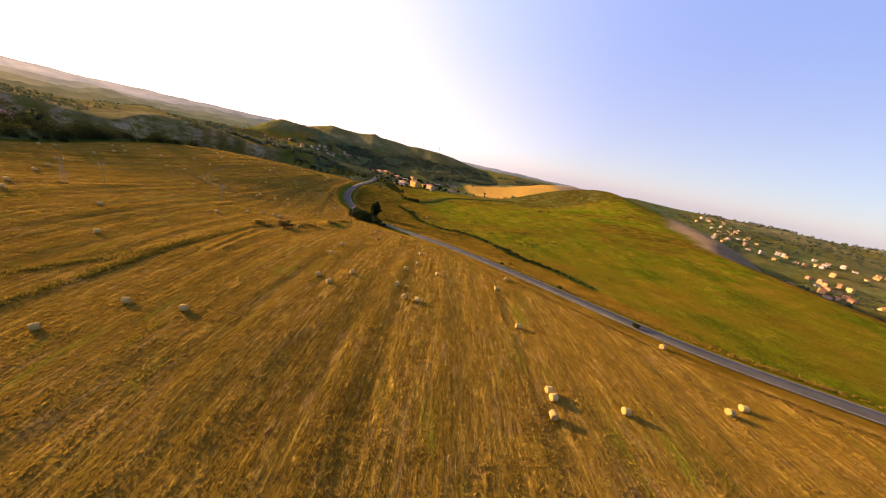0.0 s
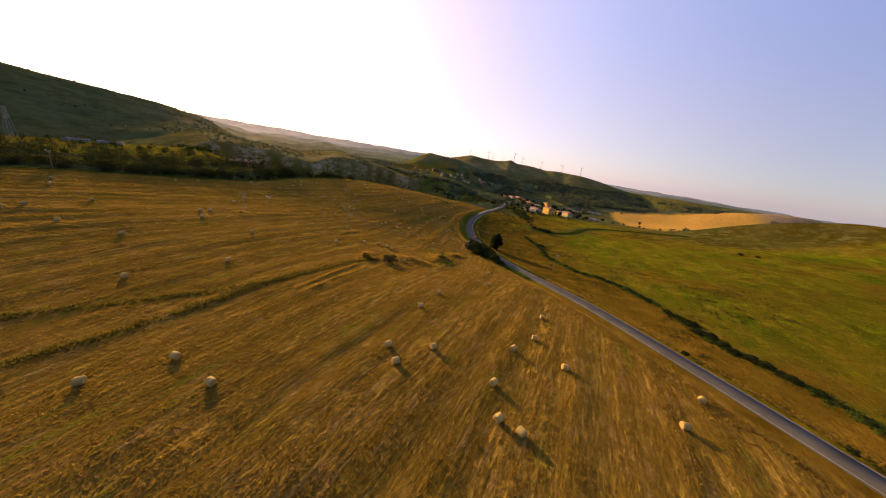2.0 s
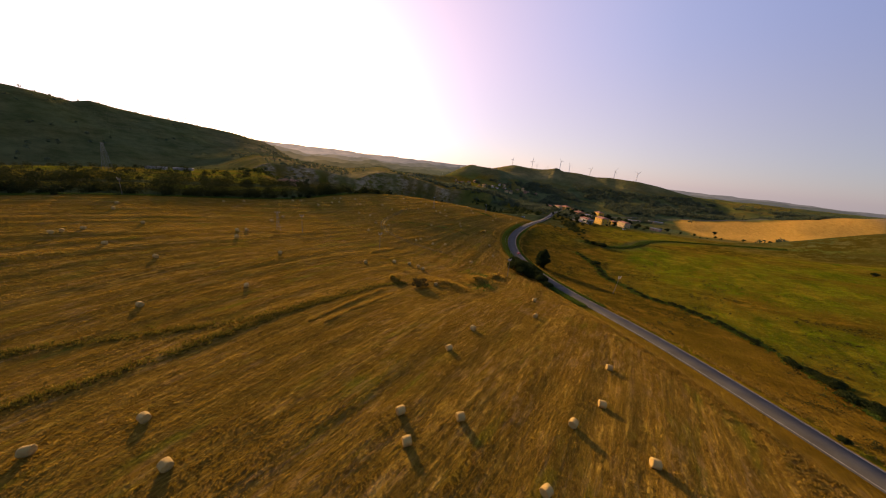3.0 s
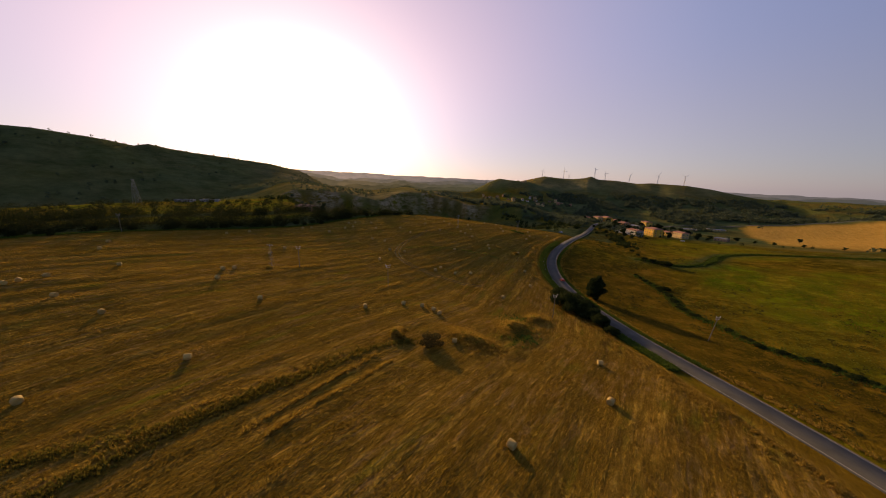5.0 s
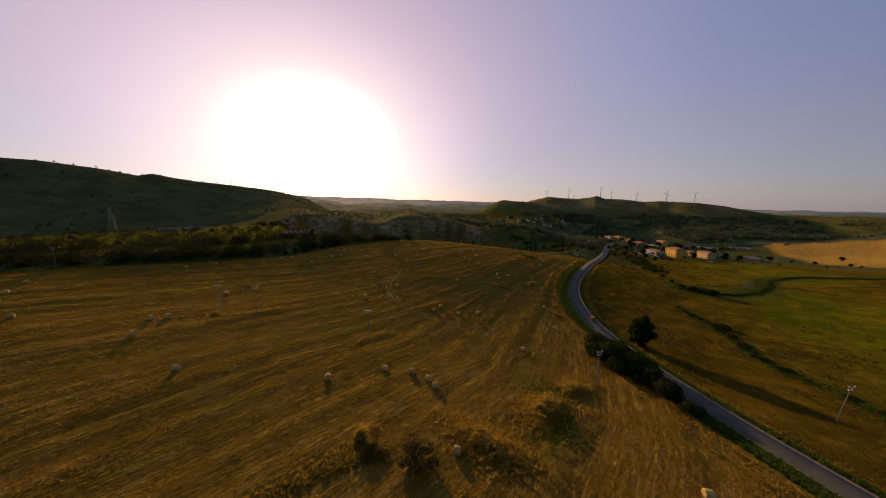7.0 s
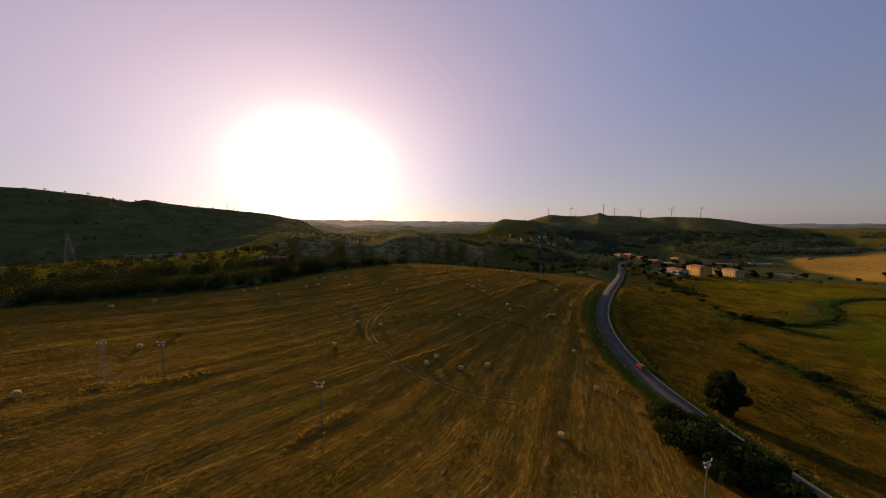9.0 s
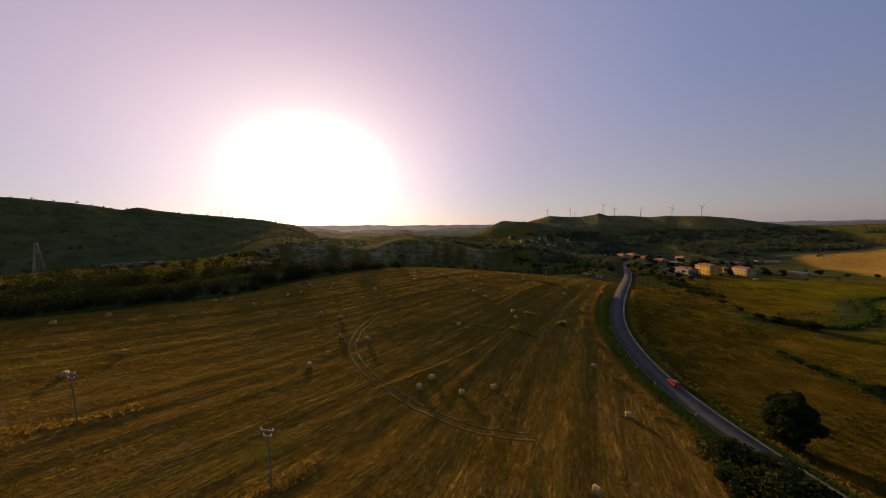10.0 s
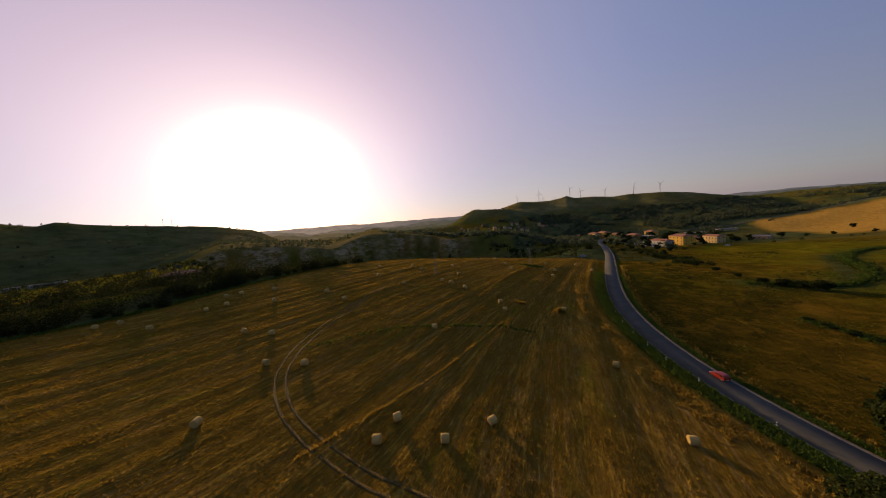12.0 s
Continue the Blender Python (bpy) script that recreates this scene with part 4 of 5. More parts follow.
def bush_thing(spread, height, seed, material, label, leaf=0.16, count=170, group=""):
    g = random.Random(seed)
    bush = root("bush", label, "bush", group)
    bm = bmesh.new()
    centres, radii = [], []
    for k in range(11):
        a, far = 2.4 * k, spread / 2 * math.sqrt((k + 0.3) / 11) * 0.85
        tip = (far * math.cos(a), far * math.sin(a), height * g.uniform(0.35, 0.75) * (1 - 0.35 * far / spread))
        tube(bm, (0.1 * tip[0], 0.1 * tip[1], -0.2), tip, 0.05, 0.015, 5)
        centres.append(tip)
        radii.append(spread * g.uniform(0.13, 0.23))
    part("woody_base", bm, BARK, bush)
    crown_part("foliage", centres, radii, count, leaf, material, bush, seed, min(1.0, height / spread * 1.25))
    return bush


def at(ob, x, y, turn=0.0, size=1.0, sink=0.0):
    ob.matrix_basis = pose(x, y, floor_z(x, y) - sink, 0, 0, turn) @ Matrix.Diagonal((size, size, size, 1))
    return ob


def again(ob, x, y, turn=0.0, size=1.0):
    return copy_thing(ob, pose(x, y, floor_z(x, y), 0, 0, turn) @ Matrix.Diagonal((size / ob.scale[0],) * 3 + (1,)))


def round_oak(height, spread, seed, label):
    """A full round crown down to the ground, made of many clumps on short limbs."""
    g = random.Random(seed)
    tree = root("tree", label, "tree")
    bm = bmesh.new()
    tube(bm, (0, 0, -0.5), (0.1, 0.05, height * 0.35), 0.38, 0.26, 10)
    part("trunk", bm, BARK, tree)
    centres, radii = [], []
    for k in range(46):
        u = 1 - 2 * (k + 0.5) / 46
        a, q = 2.39996 * k, math.sqrt(1 - u * u) * g.uniform(0.5, 1.2)
        tip = (spread * 0.37 * q * math.cos(a), spread * 0.37 * q * math.sin(a), height * (0.47 + 0.36 * u * g.uniform(0.7, 1.2)))
        if k % 4 == 0:
            bm = bmesh.new()
            tube(bm, (0, 0, height * 0.3), tip, 0.13, 0.03, 6)
            part("limb", bm, BARK, tree)
        centres.append(tip)
        radii.append(spread * g.uniform(0.07, 0.19))
    crown_part("crown", centres, radii, 420, 0.27, BUSH, tree, seed, 0.95)
    return tree


at(round_oak(11.4, 8.0, 6, "dense dark green oak beside the road"), -41.0, 206, 20)
road_bush = at(bush_thing(9.0, 6.4, 5, BUSH, "dark green roadside bush on the embankment", leaf=0.27, count=420, group="bushes beside the road"), -49.5, 187.5, 10)
for x, y, k, q in ((-45.5, 182.5, 60, 1.1), (-41, 180.5, 130, 1.0), (-36.5, 176, 200, 0.8), (-32, 172, 300, 0.7), (-28, 167, 40, 0.5), (-46, 187, 210, 0.9), (-50, 183, 100, 0.75), (-43, 176.5, 330, 0.7), (-38, 183, 20, 0.8)):
    again(road_bush, x, y, k, q)
at(bush_thing(6.2, 3.2, 8, leaf_material("brown_green_leaves", (0.052, 0.042, 0.013), (0.125, 0.096, 0.028)), "brownish half-dry bush on the field boundary", leaf=0.14, count=300), -59.5, 116.5, 0)
at(bush_thing(4.2, 1.4, 9, GOLDTUFT, "low golden dry bush on the field boundary", leaf=0.14, count=200), -68.5, 114.5, 30)
hedge_bush = at(bush_thing(5.2, 2.3, 12, BUSH, "dark green bush in the meadow hedge", leaf=0.18, count=200, group="hedge along the ditch"), -17, 250, 0)
g = random.Random(4)
for n, (x, y) in enumerate(resample(HEDGE, 1.7)):
    if g.random() < 0.86:
        again(hedge_bush, x + g.gauss(0, 0.7), y + g.gauss(0, 0.7), g.uniform(0, 360), g.uniform(0.22, 0.6) * (1.25 if 118 < y < 150 else 1.0))
field_bush = at(bush_thing(4.6, 3.4, 15, BUSH, "round dark bush at the meadow corner", leaf=0.2, count=220, group="bushes by the green strip"), -22, 303, 0)
for x, y, q in ((-26, 306, 0.9), (-31, 308.5, 0.8), (-18.5, 300, 1.25), (-36, 318, 0.6), (-41, 331, 0.7), (-47, 345, 0.7), (63, 70.5, 0.45), (51, 95, 0.4), (34, 117, 0.4), (112, 300, 0.7), (120, 297, 0.6)):
    again(field_bush, x, y, g.uniform(0, 360), q)


def boundary(line, step, wide, seed, broken=True):
    """Places strewn along a line."""
    r = np.random.default_rng(seed)
    p = resample(line, step)
    p = p[r.random(len(p)) < 0.55 + 0.6 * waves(p[:, 0], p[:, 1], 9, seed)] if broken else p
    return p + r.normal(size=p.shape) * wide


def on_ground(p):
    return p[:, 0], p[:, 1], relief(p[:, 0], p[:, 1])


r = np.random.default_rng(7)
# tall grass along the old boundaries, the poles and the road
strips = [boundary(TRACK_A, 0.045, 0.7, 1), boundary(TRACK_B, 0.035, 0.8, 2)]
stuff("boundary_grass", blades(*on_ground(np.concatenate(strips)), 0.55, 0.18, 6, 0.4, 3), leaf_material("straw_green_grass", (0.085, 0.078, 0.013), (0.25, 0.185, 0.028), 0.5), "tall yellow-green grass along the old field boundary", "grass")
tufts = [boundary(TRACK_C, 0.05, 0.3, 15), boundary(TRACK_D, 0.05, 0.3, 16), boundary([(-108, 158), (-105, 176), (-103.2, 196), (-103, 214)], 0.25, 0.12, 17), boundary([(-72, 62), (-71, 80), (-70, 95), (-69, 112)], 0.06, 1.0, 4), boundary([(-98, 129), (-98.5, 135), (-99, 142)], 0.05, 0.8, 5), boundary([(-139, 106), (-138, 110), (-135, 115), (-133, 119), (-132, 125)], 0.05, 1.0, 6),
         boundary([(-117, 226), (-118, 250), (-119, 272), (-120, 289)], 0.3, 0.3, 8)]
for cx, cy, a, b, n in ((-55, 127, 9.0, 5.0, 7000), (-51, 144, 6.0, 9.0, 8000), (-49, 158, 4.0, 6, 3500), (-92, 232, 1.8, 1.5, 900), (-104, 231, 2.0, 1.2, 500), (-68, 113, 2.2, 1.4, 500)):
    q = r.normal(size=(n // 2, 2)) * (a * 0.36, b * 0.36)
    tufts.append(q + (cx, cy))
p = resample(ROAD, 0.05)
p = p[(p[:, 1] > 20) & (p[:, 1] < 330)]
d = np.gradient(p, axis=0)
d /= np.linalg.norm(d, axis=1)[:, None]
side = np.stack([d[:, 1], -d[:, 0]], 1)
off = np.where(r.random(len(p)) < 0.62, -8.8 - 0.7 * np.abs(r.normal(size=len(p))), 5.0 + 1.2 * np.abs(r.normal(size=len(p))))
thin = r.random(len(p)) < 0.35 + 0.65 * (waves(p[:, 0], p[:, 1], 18, 3) > -0.1)
tufts.append((p + side * off[:, None])[thin])
bank = p[(p[:, 1] > 95) & (p[:, 1] < 270)]
bank_side = side[(p[:, 1] > 95) & (p[:, 1] < 270)]
for _ in range(2):
    q = bank + bank_side * (-8.5 - 5.5 * r.random(len(bank)) ** 1.6)[:, None]
    tufts.append(q[(waves(q[:, 0], q[:, 1], 6, 8) > 0.05) & (r.random(len(q)) < 0.6)])
stuff("dry_grass", blades(*on_ground(np.concatenate(tufts)), 0.5, 0.19, 6, 0.45, 9), DRYTUFT, "tall dry golden grass on banks and boundaries", "grass")
mounds = []
for cx, cy, a, b, n in ((-54.5, 127, 4.6, 3.0, 230), (-51, 144, 3.4, 5.0, 260), (-49.5, 157, 2.2, 3.4, 110), (-69, 113.5, 1.6, 1.0, 20), (-91.5, 232.5, 1.0, 0.9, 14), (-104, 231, 1.3, 0.8, 12), (-119, 289, 2.0, 0.9, 24), (-139, 109.5, 2.4, 1.0, 24)):
    q = r.normal(size=(n, 2)) * (a * 0.42, b * 0.42) + (cx, cy)
    mounds.append(np.c_[q, r.uniform(0.22, 0.55, n)])
mounds = np.concatenate(mounds)
half = r.random(len(mounds)) < 0.16
for which, mat, name, label in ((half, REED, "tall_green_grass", "tall yellow-green grass and brambles on mounds"), (~half, GOLDTUFT, "tall_dry_grass", "tall dry grass heads on mounds")):
    q = mounds[which]
    stuff(name, leaves(np.c_[q[:, :2], relief(q[:, 0], q[:, 1]) + q[:, 2] * 0.55], q[:, 2], 90, 0.13, 0.8, 24), mat, label, "grass")
# green weeds on the bank left of the bend, and on the ditch side
weeds = p[(p[:, 1] > 158) & (p[:, 1] < 300)]
ws = side[(p[:, 1] > 158) & (p[:, 1] < 300)]
weeds = np.concatenate([weeds + ws * (-3.4 - 3.0 * r.random(len(weeds)))[:, None] for _ in range(4)] + [weeds + ws * (4.0 + 1.2 * r.random(len(weeds)))[:, None]])
patches = [q + r.normal(size=(140, 2)) * (2.2, 2.6) for q in ((-50, 146), (-53, 150), (-47, 140))]
arc = boundary([(-134, 176), (-129, 185), (-124, 194), (-116, 200), (-109, 206), (-101, 212), (-94, 214)], 0.3, 0.35, 14)
mound = np.array((-118.5, 289)) + r.normal(size=(900, 2)) * (2.2, 1.0)
bank_grass = boundary(HEDGE, 0.05, 1.3, 19)
stuff("roadside_weeds", blades(*on_ground(np.concatenate([weeds, *patches, arc, mound, bank_grass])), 0.55, 0.42, 4, 0.5, 10), WEED, "lush green weeds on the road bank", "weeds")
# cut stalks standing in rows over the field, pressed flat where wheels have gone
WHEEL_WAY = [(-150, 215), (-143, 190), (-137, 176), (-131, 168.5), (-125, 164.5), (-116, 161.5), (-106, 161), (-96, 162), (-88, 164), (-82, 167.5), (-76, 172)]
n = 820000
q = np.stack([r.uniform(-236, 110, n), r.uniform(-5, 345, n)], 1)
rs = away(q[:, 0], q[:, 1], ROAD)
ok = (rs < -8) & (away(q[:, 0], q[:, 1], FIELD_EDGE) > 1)
worn = np.abs(np.abs(away(q[:, 0], q[:, 1], WHEEL_WAY)) - 0.9) < 0.38
q = q[ok & ~(worn & (r.random(n) < 0.8))]
across = row_across(q[:, 0], q[:, 1])
step = 0.5
run = np.arctan2(step, row_across(q[:, 0], q[:, 1]) * 0 - (row_across(q[:, 0], q[:, 1] + step) - across))
q[:, 0] += (np.round(across / 0.9) * 0.9 - across) * 0.7 * r.random(len(q))
high = (0.09 + 0.11 * r.random(len(q))) * (1 + 0.6 * (waves(row_across(q[:, 0], q[:, 1]) * 3, q[:, 1] * 0.15, 12, 3) > 0.2))
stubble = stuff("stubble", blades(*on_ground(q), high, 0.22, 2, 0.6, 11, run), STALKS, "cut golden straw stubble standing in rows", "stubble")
corner = np.repeat(q, 6, 0)
marks = np.zeros((len(corner), 3), np.float32)
marks[:, 0], marks[:, 1] = np.repeat(row_across(q[:, 0], q[:, 1]), 6), corner[:, 1]
colour_layer(stubble.data, "rows", marks)
colour_layer(stubble.data, "cover", np.tile(np.array([[1, 0, 0]], np.float32), (len(corner), 1)))
# rough grass on the meadow side
n = 90000
q = np.stack([r.uniform(-90, 165, n), r.uniform(30, 330, n)], 1)
rs = away(q[:, 0], q[:, 1], ROAD)
q = q[(rs > 4.6) & (away(q[:, 0], q[:, 1], SCARP) < -2) & (r.random(n) < np.clip(1.3 - np.hypot(q[:, 0] + 20, q[:, 1] - 160) / 160, 0.15, 1))]
green_here = (away(q[:, 0], q[:, 1], HEDGE) > 0) & (waves(q[:, 0], q[:, 1], 45, 6) > -0.35) | (waves(q[:, 0], q[:, 1], 16, 9) > 0.5)
stuff("meadow_grass", blades(*on_ground(q[green_here]), 0.26, 0.20, 4, 0.5, 12), REED, "rough green meadow grass", "grass")
stuff("dry_meadow_grass", blades(*on_ground(q[~green_here]), 0.26, 0.12, 6, 0.5, 13), leaf_material("faded_grass_blades", (0.13, 0.080, 0.012), (0.27, 0.165, 0.027), 0.5), "rough dry grass between road and ditch", "grass")

n = 5200
q = np.stack([r.uniform(-85, 80, n), r.uniform(110, 420, n)], 1)
q = q[(away(q[:, 0], q[:, 1], ROAD) > 6) & (away(q[:, 0], q[:, 1], ROAD) < 95) & (waves(q[:, 0], q[:, 1], 26, 81) + 0.5 * waves(q[:, 0], q[:, 1], 9, 82) > 0.22)]
size = r.uniform(0.3, 1.15, len(q))
stuff("bramble", leaves(np.c_[q, relief(q[:, 0], q[:, 1]) + size * 0.25], size, 46, 0.15, 0.7, 83), leaf_material("dull_weed_leaves", (0.040, 0.040, 0.010), (0.105, 0.092, 0.020)), "low dark brambles and weeds over the dry slope", "weeds")

# thickets past the field's edge, orchard rows and distant woods
edge = np.array(resample(FIELD_EDGE, 1.6))
edge = edge[(edge[:, 1] > 10) & (edge[:, 1] < 240)]
cs = []
for back, dens, size in ((7, 0.5, 1.9), (12, 0.5, 3.2), (18, 0.5, 3.8), (24, 0.2, 2.6), (34, 0.08, 2.6), (46, 0.45, 3.4), (53, 0.5, 3.6), (60, 0.25, 2.8)):
    for x, y in edge:
        x, y = x - back * 0.96 + r.normal() * 2.4, y + back * 0.28 + r.normal() * 2.4
        billow = float(waves(np.array([x]), np.array([y]), 17, 91)[0])
        if r.random() < dens * (1.05 + 0.9 * billow):
            cs.append((x, y, size * (1 + 0.65 * billow) * r.uniform(0.6, 1.35)))
cs = np.array(cs)
cz = relief(cs[:, 0], cs[:, 1]) + cs[:, 2] * 0.55
stuff("thicket", leaves(np.c_[cs[:, :2], cz], cs[:, 2] * 1.2, 420, 0.27, 0.95, 21), THICKET, "dense dark green thicket past the field edge", "thicket")
strip = np.concatenate([boundary(FIELD_EDGE[1:8], 0.25, 0.9, 61 + k, False) + (-2.6, 0.6) for k in range(3)])
stuff("edge_grass", blades(*on_ground(strip), 0.6, 0.35, 4, 0.5, 62), WEED, "bright green grass along the field's far edge", "grass")
cs = []
for row in range(9):
    for k in range(46):
        x, y = -292 - 15 * row + r.normal() * 3.5, -30 + 7.5 * k + r.normal() * 3
        if r.random() < (0.95, 0.3, 0.45)[row % 3] and y < 210 - 6 * row:
            cs.append((x, y, r.uniform(1.5, 2.6) * (1.35, 1.0, 0.9)[row % 3]))
cs = np.array(cs)
cz = relief(cs[:, 0], cs[:, 1]) + cs[:, 2] * 0.7
stuff("orchard", leaves(np.c_[cs[:, :2], cz], cs[:, 2] * 1.15, 190, 0.33, 0.9, 22), THICKET, "rows of round dark fruit trees on the terrace", "orchard")


# reeds on the bank of the winding strip, and shrubs between it and the hamlet
strip = np.concatenate([boundary([(-34, 308), (-14, 305), (-1, 316), (7, 341), (10, 365), (18, 389), (38, 416), (70, 425), (110, 405)], 0.6, w, 40 + k, False) for k, w in enumerate((0.5, 1.0, 1.6))])
size = r.uniform(0.4, 0.9, len(strip))
stuff("reed_bank", leaves(np.c_[strip, relief(strip[:, 0], strip[:, 1]) + size * 0.5], size, 60, 0.25, 0.9, 25), WEED, "green reeds along a winding ditch", "reeds")
belt = np.concatenate([boundary([(-86, 486), (-72, 440), (-60, 400), (-52, 360), (-46, 330), (-34, 312)], 1.0, w, 50 + k, False) for k, w in enumerate((3.0, 6.0, 9.0))] + [boundary([(-48, 452), (-20, 470), (20, 500), (60, 528), (100, 545)], 2.2, 2.0, 55)])
belt = belt[(r.random(len(belt)) < 0.5) & (waves(belt[:, 0], belt[:, 1], 38, 71) > -0.05)]
size = r.uniform(0.7, 2.3, len(belt)) * r.uniform(0.6, 1.0, len(belt))
stuff("scrub_belt", leaves(np.c_[belt, relief(belt[:, 0], belt[:, 1]) + size * 0.55], size, 110, 0.30, 0.95, 26), BUSH, "dark green shrubs on the slope below the hamlet", "scrub")


def grove(name, n, span, keep, size, seed, label, material=PINE, each=32, leaf=0.40):
    g = np.random.default_rng(seed)
    x, y = g.uniform(span[0], span[1], n), g.uniform(span[2], span[3], n)
    k = keep(x, y)
    x, y = x[k], y[k]
    s = size * g.uniform(0.55, 1.4, len(x))
    z = land(x, y) + s * 0.6
    stuff(name, leaves(np.stack([x, y, z], 1), s, each, size * leaf, 0.95, seed), material, label, "wood")


grove("valley_wood", 12000, (-420, 520, 470, 1150), lambda x, y: (land(x, y) < 4) & (waves(x, y, 230, 15) + 0.6 * waves(x, y, 60, 17) > -0.18) & (np.abs(away(x, y, ROAD)) > 10) & ~((x > 35) & (x < 330) & (y > 540) & (y < 840)) & ~((x > -460) & (x < -200) & (y > 640) & (y < 880) & (waves(x, y, 40, 93) < 0.35)) & (np.hypot(x + 30, y - 510) > 42), 3.6, 31, "dark trees scattered over the valley", FAR_LEAVES)
grove("ravine_wood", 1500, (-480, -110, 200, 470), lambda x, y: (away(x, y, FIELD_EDGE) < -14) & (waves(x, y, 70, 5) > -0.1) & (np.hypot(x - HUB[0], y - HUB[1]) < 385), 2.6, 32, "scrub and small trees in the ravine", BUSH)
grove("hill_scrub", 800, (-1250, -380, -300, 620), lambda x, y: (waves(x, y, 140, 8) + 0.5 * waves(x, y, 40, 3) > 0.05) & (np.hypot(x - HUB[0], y - HUB[1]) > 400), 2.4, 33, "scrub over the hillside", FAR_LEAVES, 34)
grove("table_scrub", 5200, (-900, -180, 250, 950), lambda x, y: (np.hypot(x - HUB[0], y - HUB[1]) > 418) & (np.degrees(np.arctan2(x - HUB[0], y - HUB[1])) > -74) & (np.degrees(np.arctan2(x - HUB[0], y - HUB[1])) < -34) & (waves(x, y, 110, 95) + 0.6 * waves(x, y, 33, 96) > 0.12), 2.0, 36, "scrub and hedges over the tableland", FAR_LEAVES, 30)
grove("ridge_scrub", 900, (-700, 500, 760, 1500), lambda x, y: (land(x, y) < 7) & (waves(x, y, 160, 9) + 0.5 * waves(x, y, 50, 3) > 0.0), 2.6, 34, "scrub and trees over the far ridge", FAR_LEAVES, 30)
grove("east_wood", 3600, (240, 1500, -300, 1200), lambda x, y: (away(x, y, SCARP) > 110) & (waves(x, y, 170, 12) + 0.6 * waves(x, y, 50, 4) > -0.02), 4.2, 35, "trees between the houses of the far village", FAR_LEAVES, 34)
g = random.Random(11)


# ---- houses ----
def house(x, y, turn, w, d, h, wall, roof="tile", label="", category="house", group="", storeys=2, cols=4, balcony=False, detail=True):
    """A rendered house: its front looks along -y before it is turned. Windows have frames and panes."""
    top = root("house", label, category, group)
    bm = bmesh.new()
    box(bm, 0, 0, -2.5, w, d, h + 2.5)
    bmesh.ops.bevel(bm, geom=[e for e in bm.edges if abs(e.verts[0].co.z - e.verts[1].co.z) > 1], offset=0.04, segments=1, affect="EDGES")
    part("wall", bm, wall, top)
    bm = bmesh.new()
    over = 0.45
    if roof == "tile":
        rise = 0.16 * d
        a, b = w / 2 + over, d / 2 + over
        lo = [bm.verts.new(p) for p in ((-a, -b, h), (a, -b, h), (a, b, h), (-a, b, h))]
        up = [bm.verts.new(p) for p in ((-a, -b, h + 0.18), (a, -b, h + 0.18), (a, b, h + 0.18), (-a, b, h + 0.18))]
        ridge = [bm.verts.new((-a + 0.5 * b, 0, h + rise + 0.18)), bm.verts.new((a - 0.5 * b, 0, h + rise + 0.18))]
        bm.faces.new(lo[::-1])
        for k in range(4):
            bm.faces.new((lo[k], lo[(k + 1) % 4], up[(k + 1) % 4], up[k]))
        bm.faces.new((up[0], up[1], ridge[1], ridge[0]))
        bm.faces.new((up[2], up[3], ridge[0], ridge[1]))
        bm.faces.new((up[1], up[2], ridge[1]))
        bm.faces.new((up[3], up[0], ridge[0]))
        part("roof", bm, TILE_ROOF, top)
    else:
        box(bm, 0, 0, h, w + 0.3, d + 0.3, 0.3)
        for sx, sy, lx, ly in ((0, -1, w + 0.3, 0.2), (0, 1, w + 0.3, 0.2), (-1, 0, 0.2, d - 0.1), (1, 0, 0.2, d - 0.1)):
            box(bm, sx * (w / 2 + 0.05), sy * (d / 2 + 0.05), h + 0.3, lx, ly, 0.35)
        part("roof", bm, {"flat": CONCRETE, "sheet": GREY_ROOF, "pale": PALE_ROOF}[roof], top)
    if detail:
        bm = bmesh.new()
        box(bm, w * 0.22, d * 0.12, h, 0.6, 0.6, 1.5)
        box(bm, w * 0.22, d * 0.12, h + 1.5, 0.8, 0.8, 0.12)
        part("chimney", bm, wall, top)
    tall = h / storeys
    sides = ((0, -1, w, d), (0, 1, w, d), (-1, 0, d, w), (1, 0, d, w))
    for sx, sy, run, deep in sides:
        count = cols if run == w else max(2, cols // 2)
        for s in range(storeys):
            for k in range(count):
                o = (k + 0.5) / count * run - run / 2
                z = s * tall + (0.9 if s or sy >= 0 else 0.9)
                door = s == 0 and sy < 0 and k == count // 2
                ww, hh = (1.1, 2.1) if door else (1.05, 1.35)
                if door:
                    z = 0.02
                holder = new("door" if door else "window")
                holder.parent = top
                holder.matrix_basis = pose(sx * (w / 2), sy * (d / 2), 0, 0, 0, {(0, -1): 0, (0, 1): 180, (-1, 0): -90, (1, 0): 90}[(sx, sy)]) @ Matrix.Translation((o, 0, z))
                WIN.setdefault((door, detail), []).append(holder)
    if balcony:
        for k in (-1, 1):
            bm = bmesh.new()
            box(bm, k * w * 0.22, -d / 2 - 0.55, tall - 0.15, w * 0.3, 1.1, 0.15)
            box(bm, k * w * 0.22, -d / 2 - 1.05, tall, w * 0.3, 0.08, 0.95)
            part("balcony", bm, wall, top)
    top.matrix_basis = pose(x, y, floor_z(x, y), 0, 0, turn)
    return top


WIN = {}


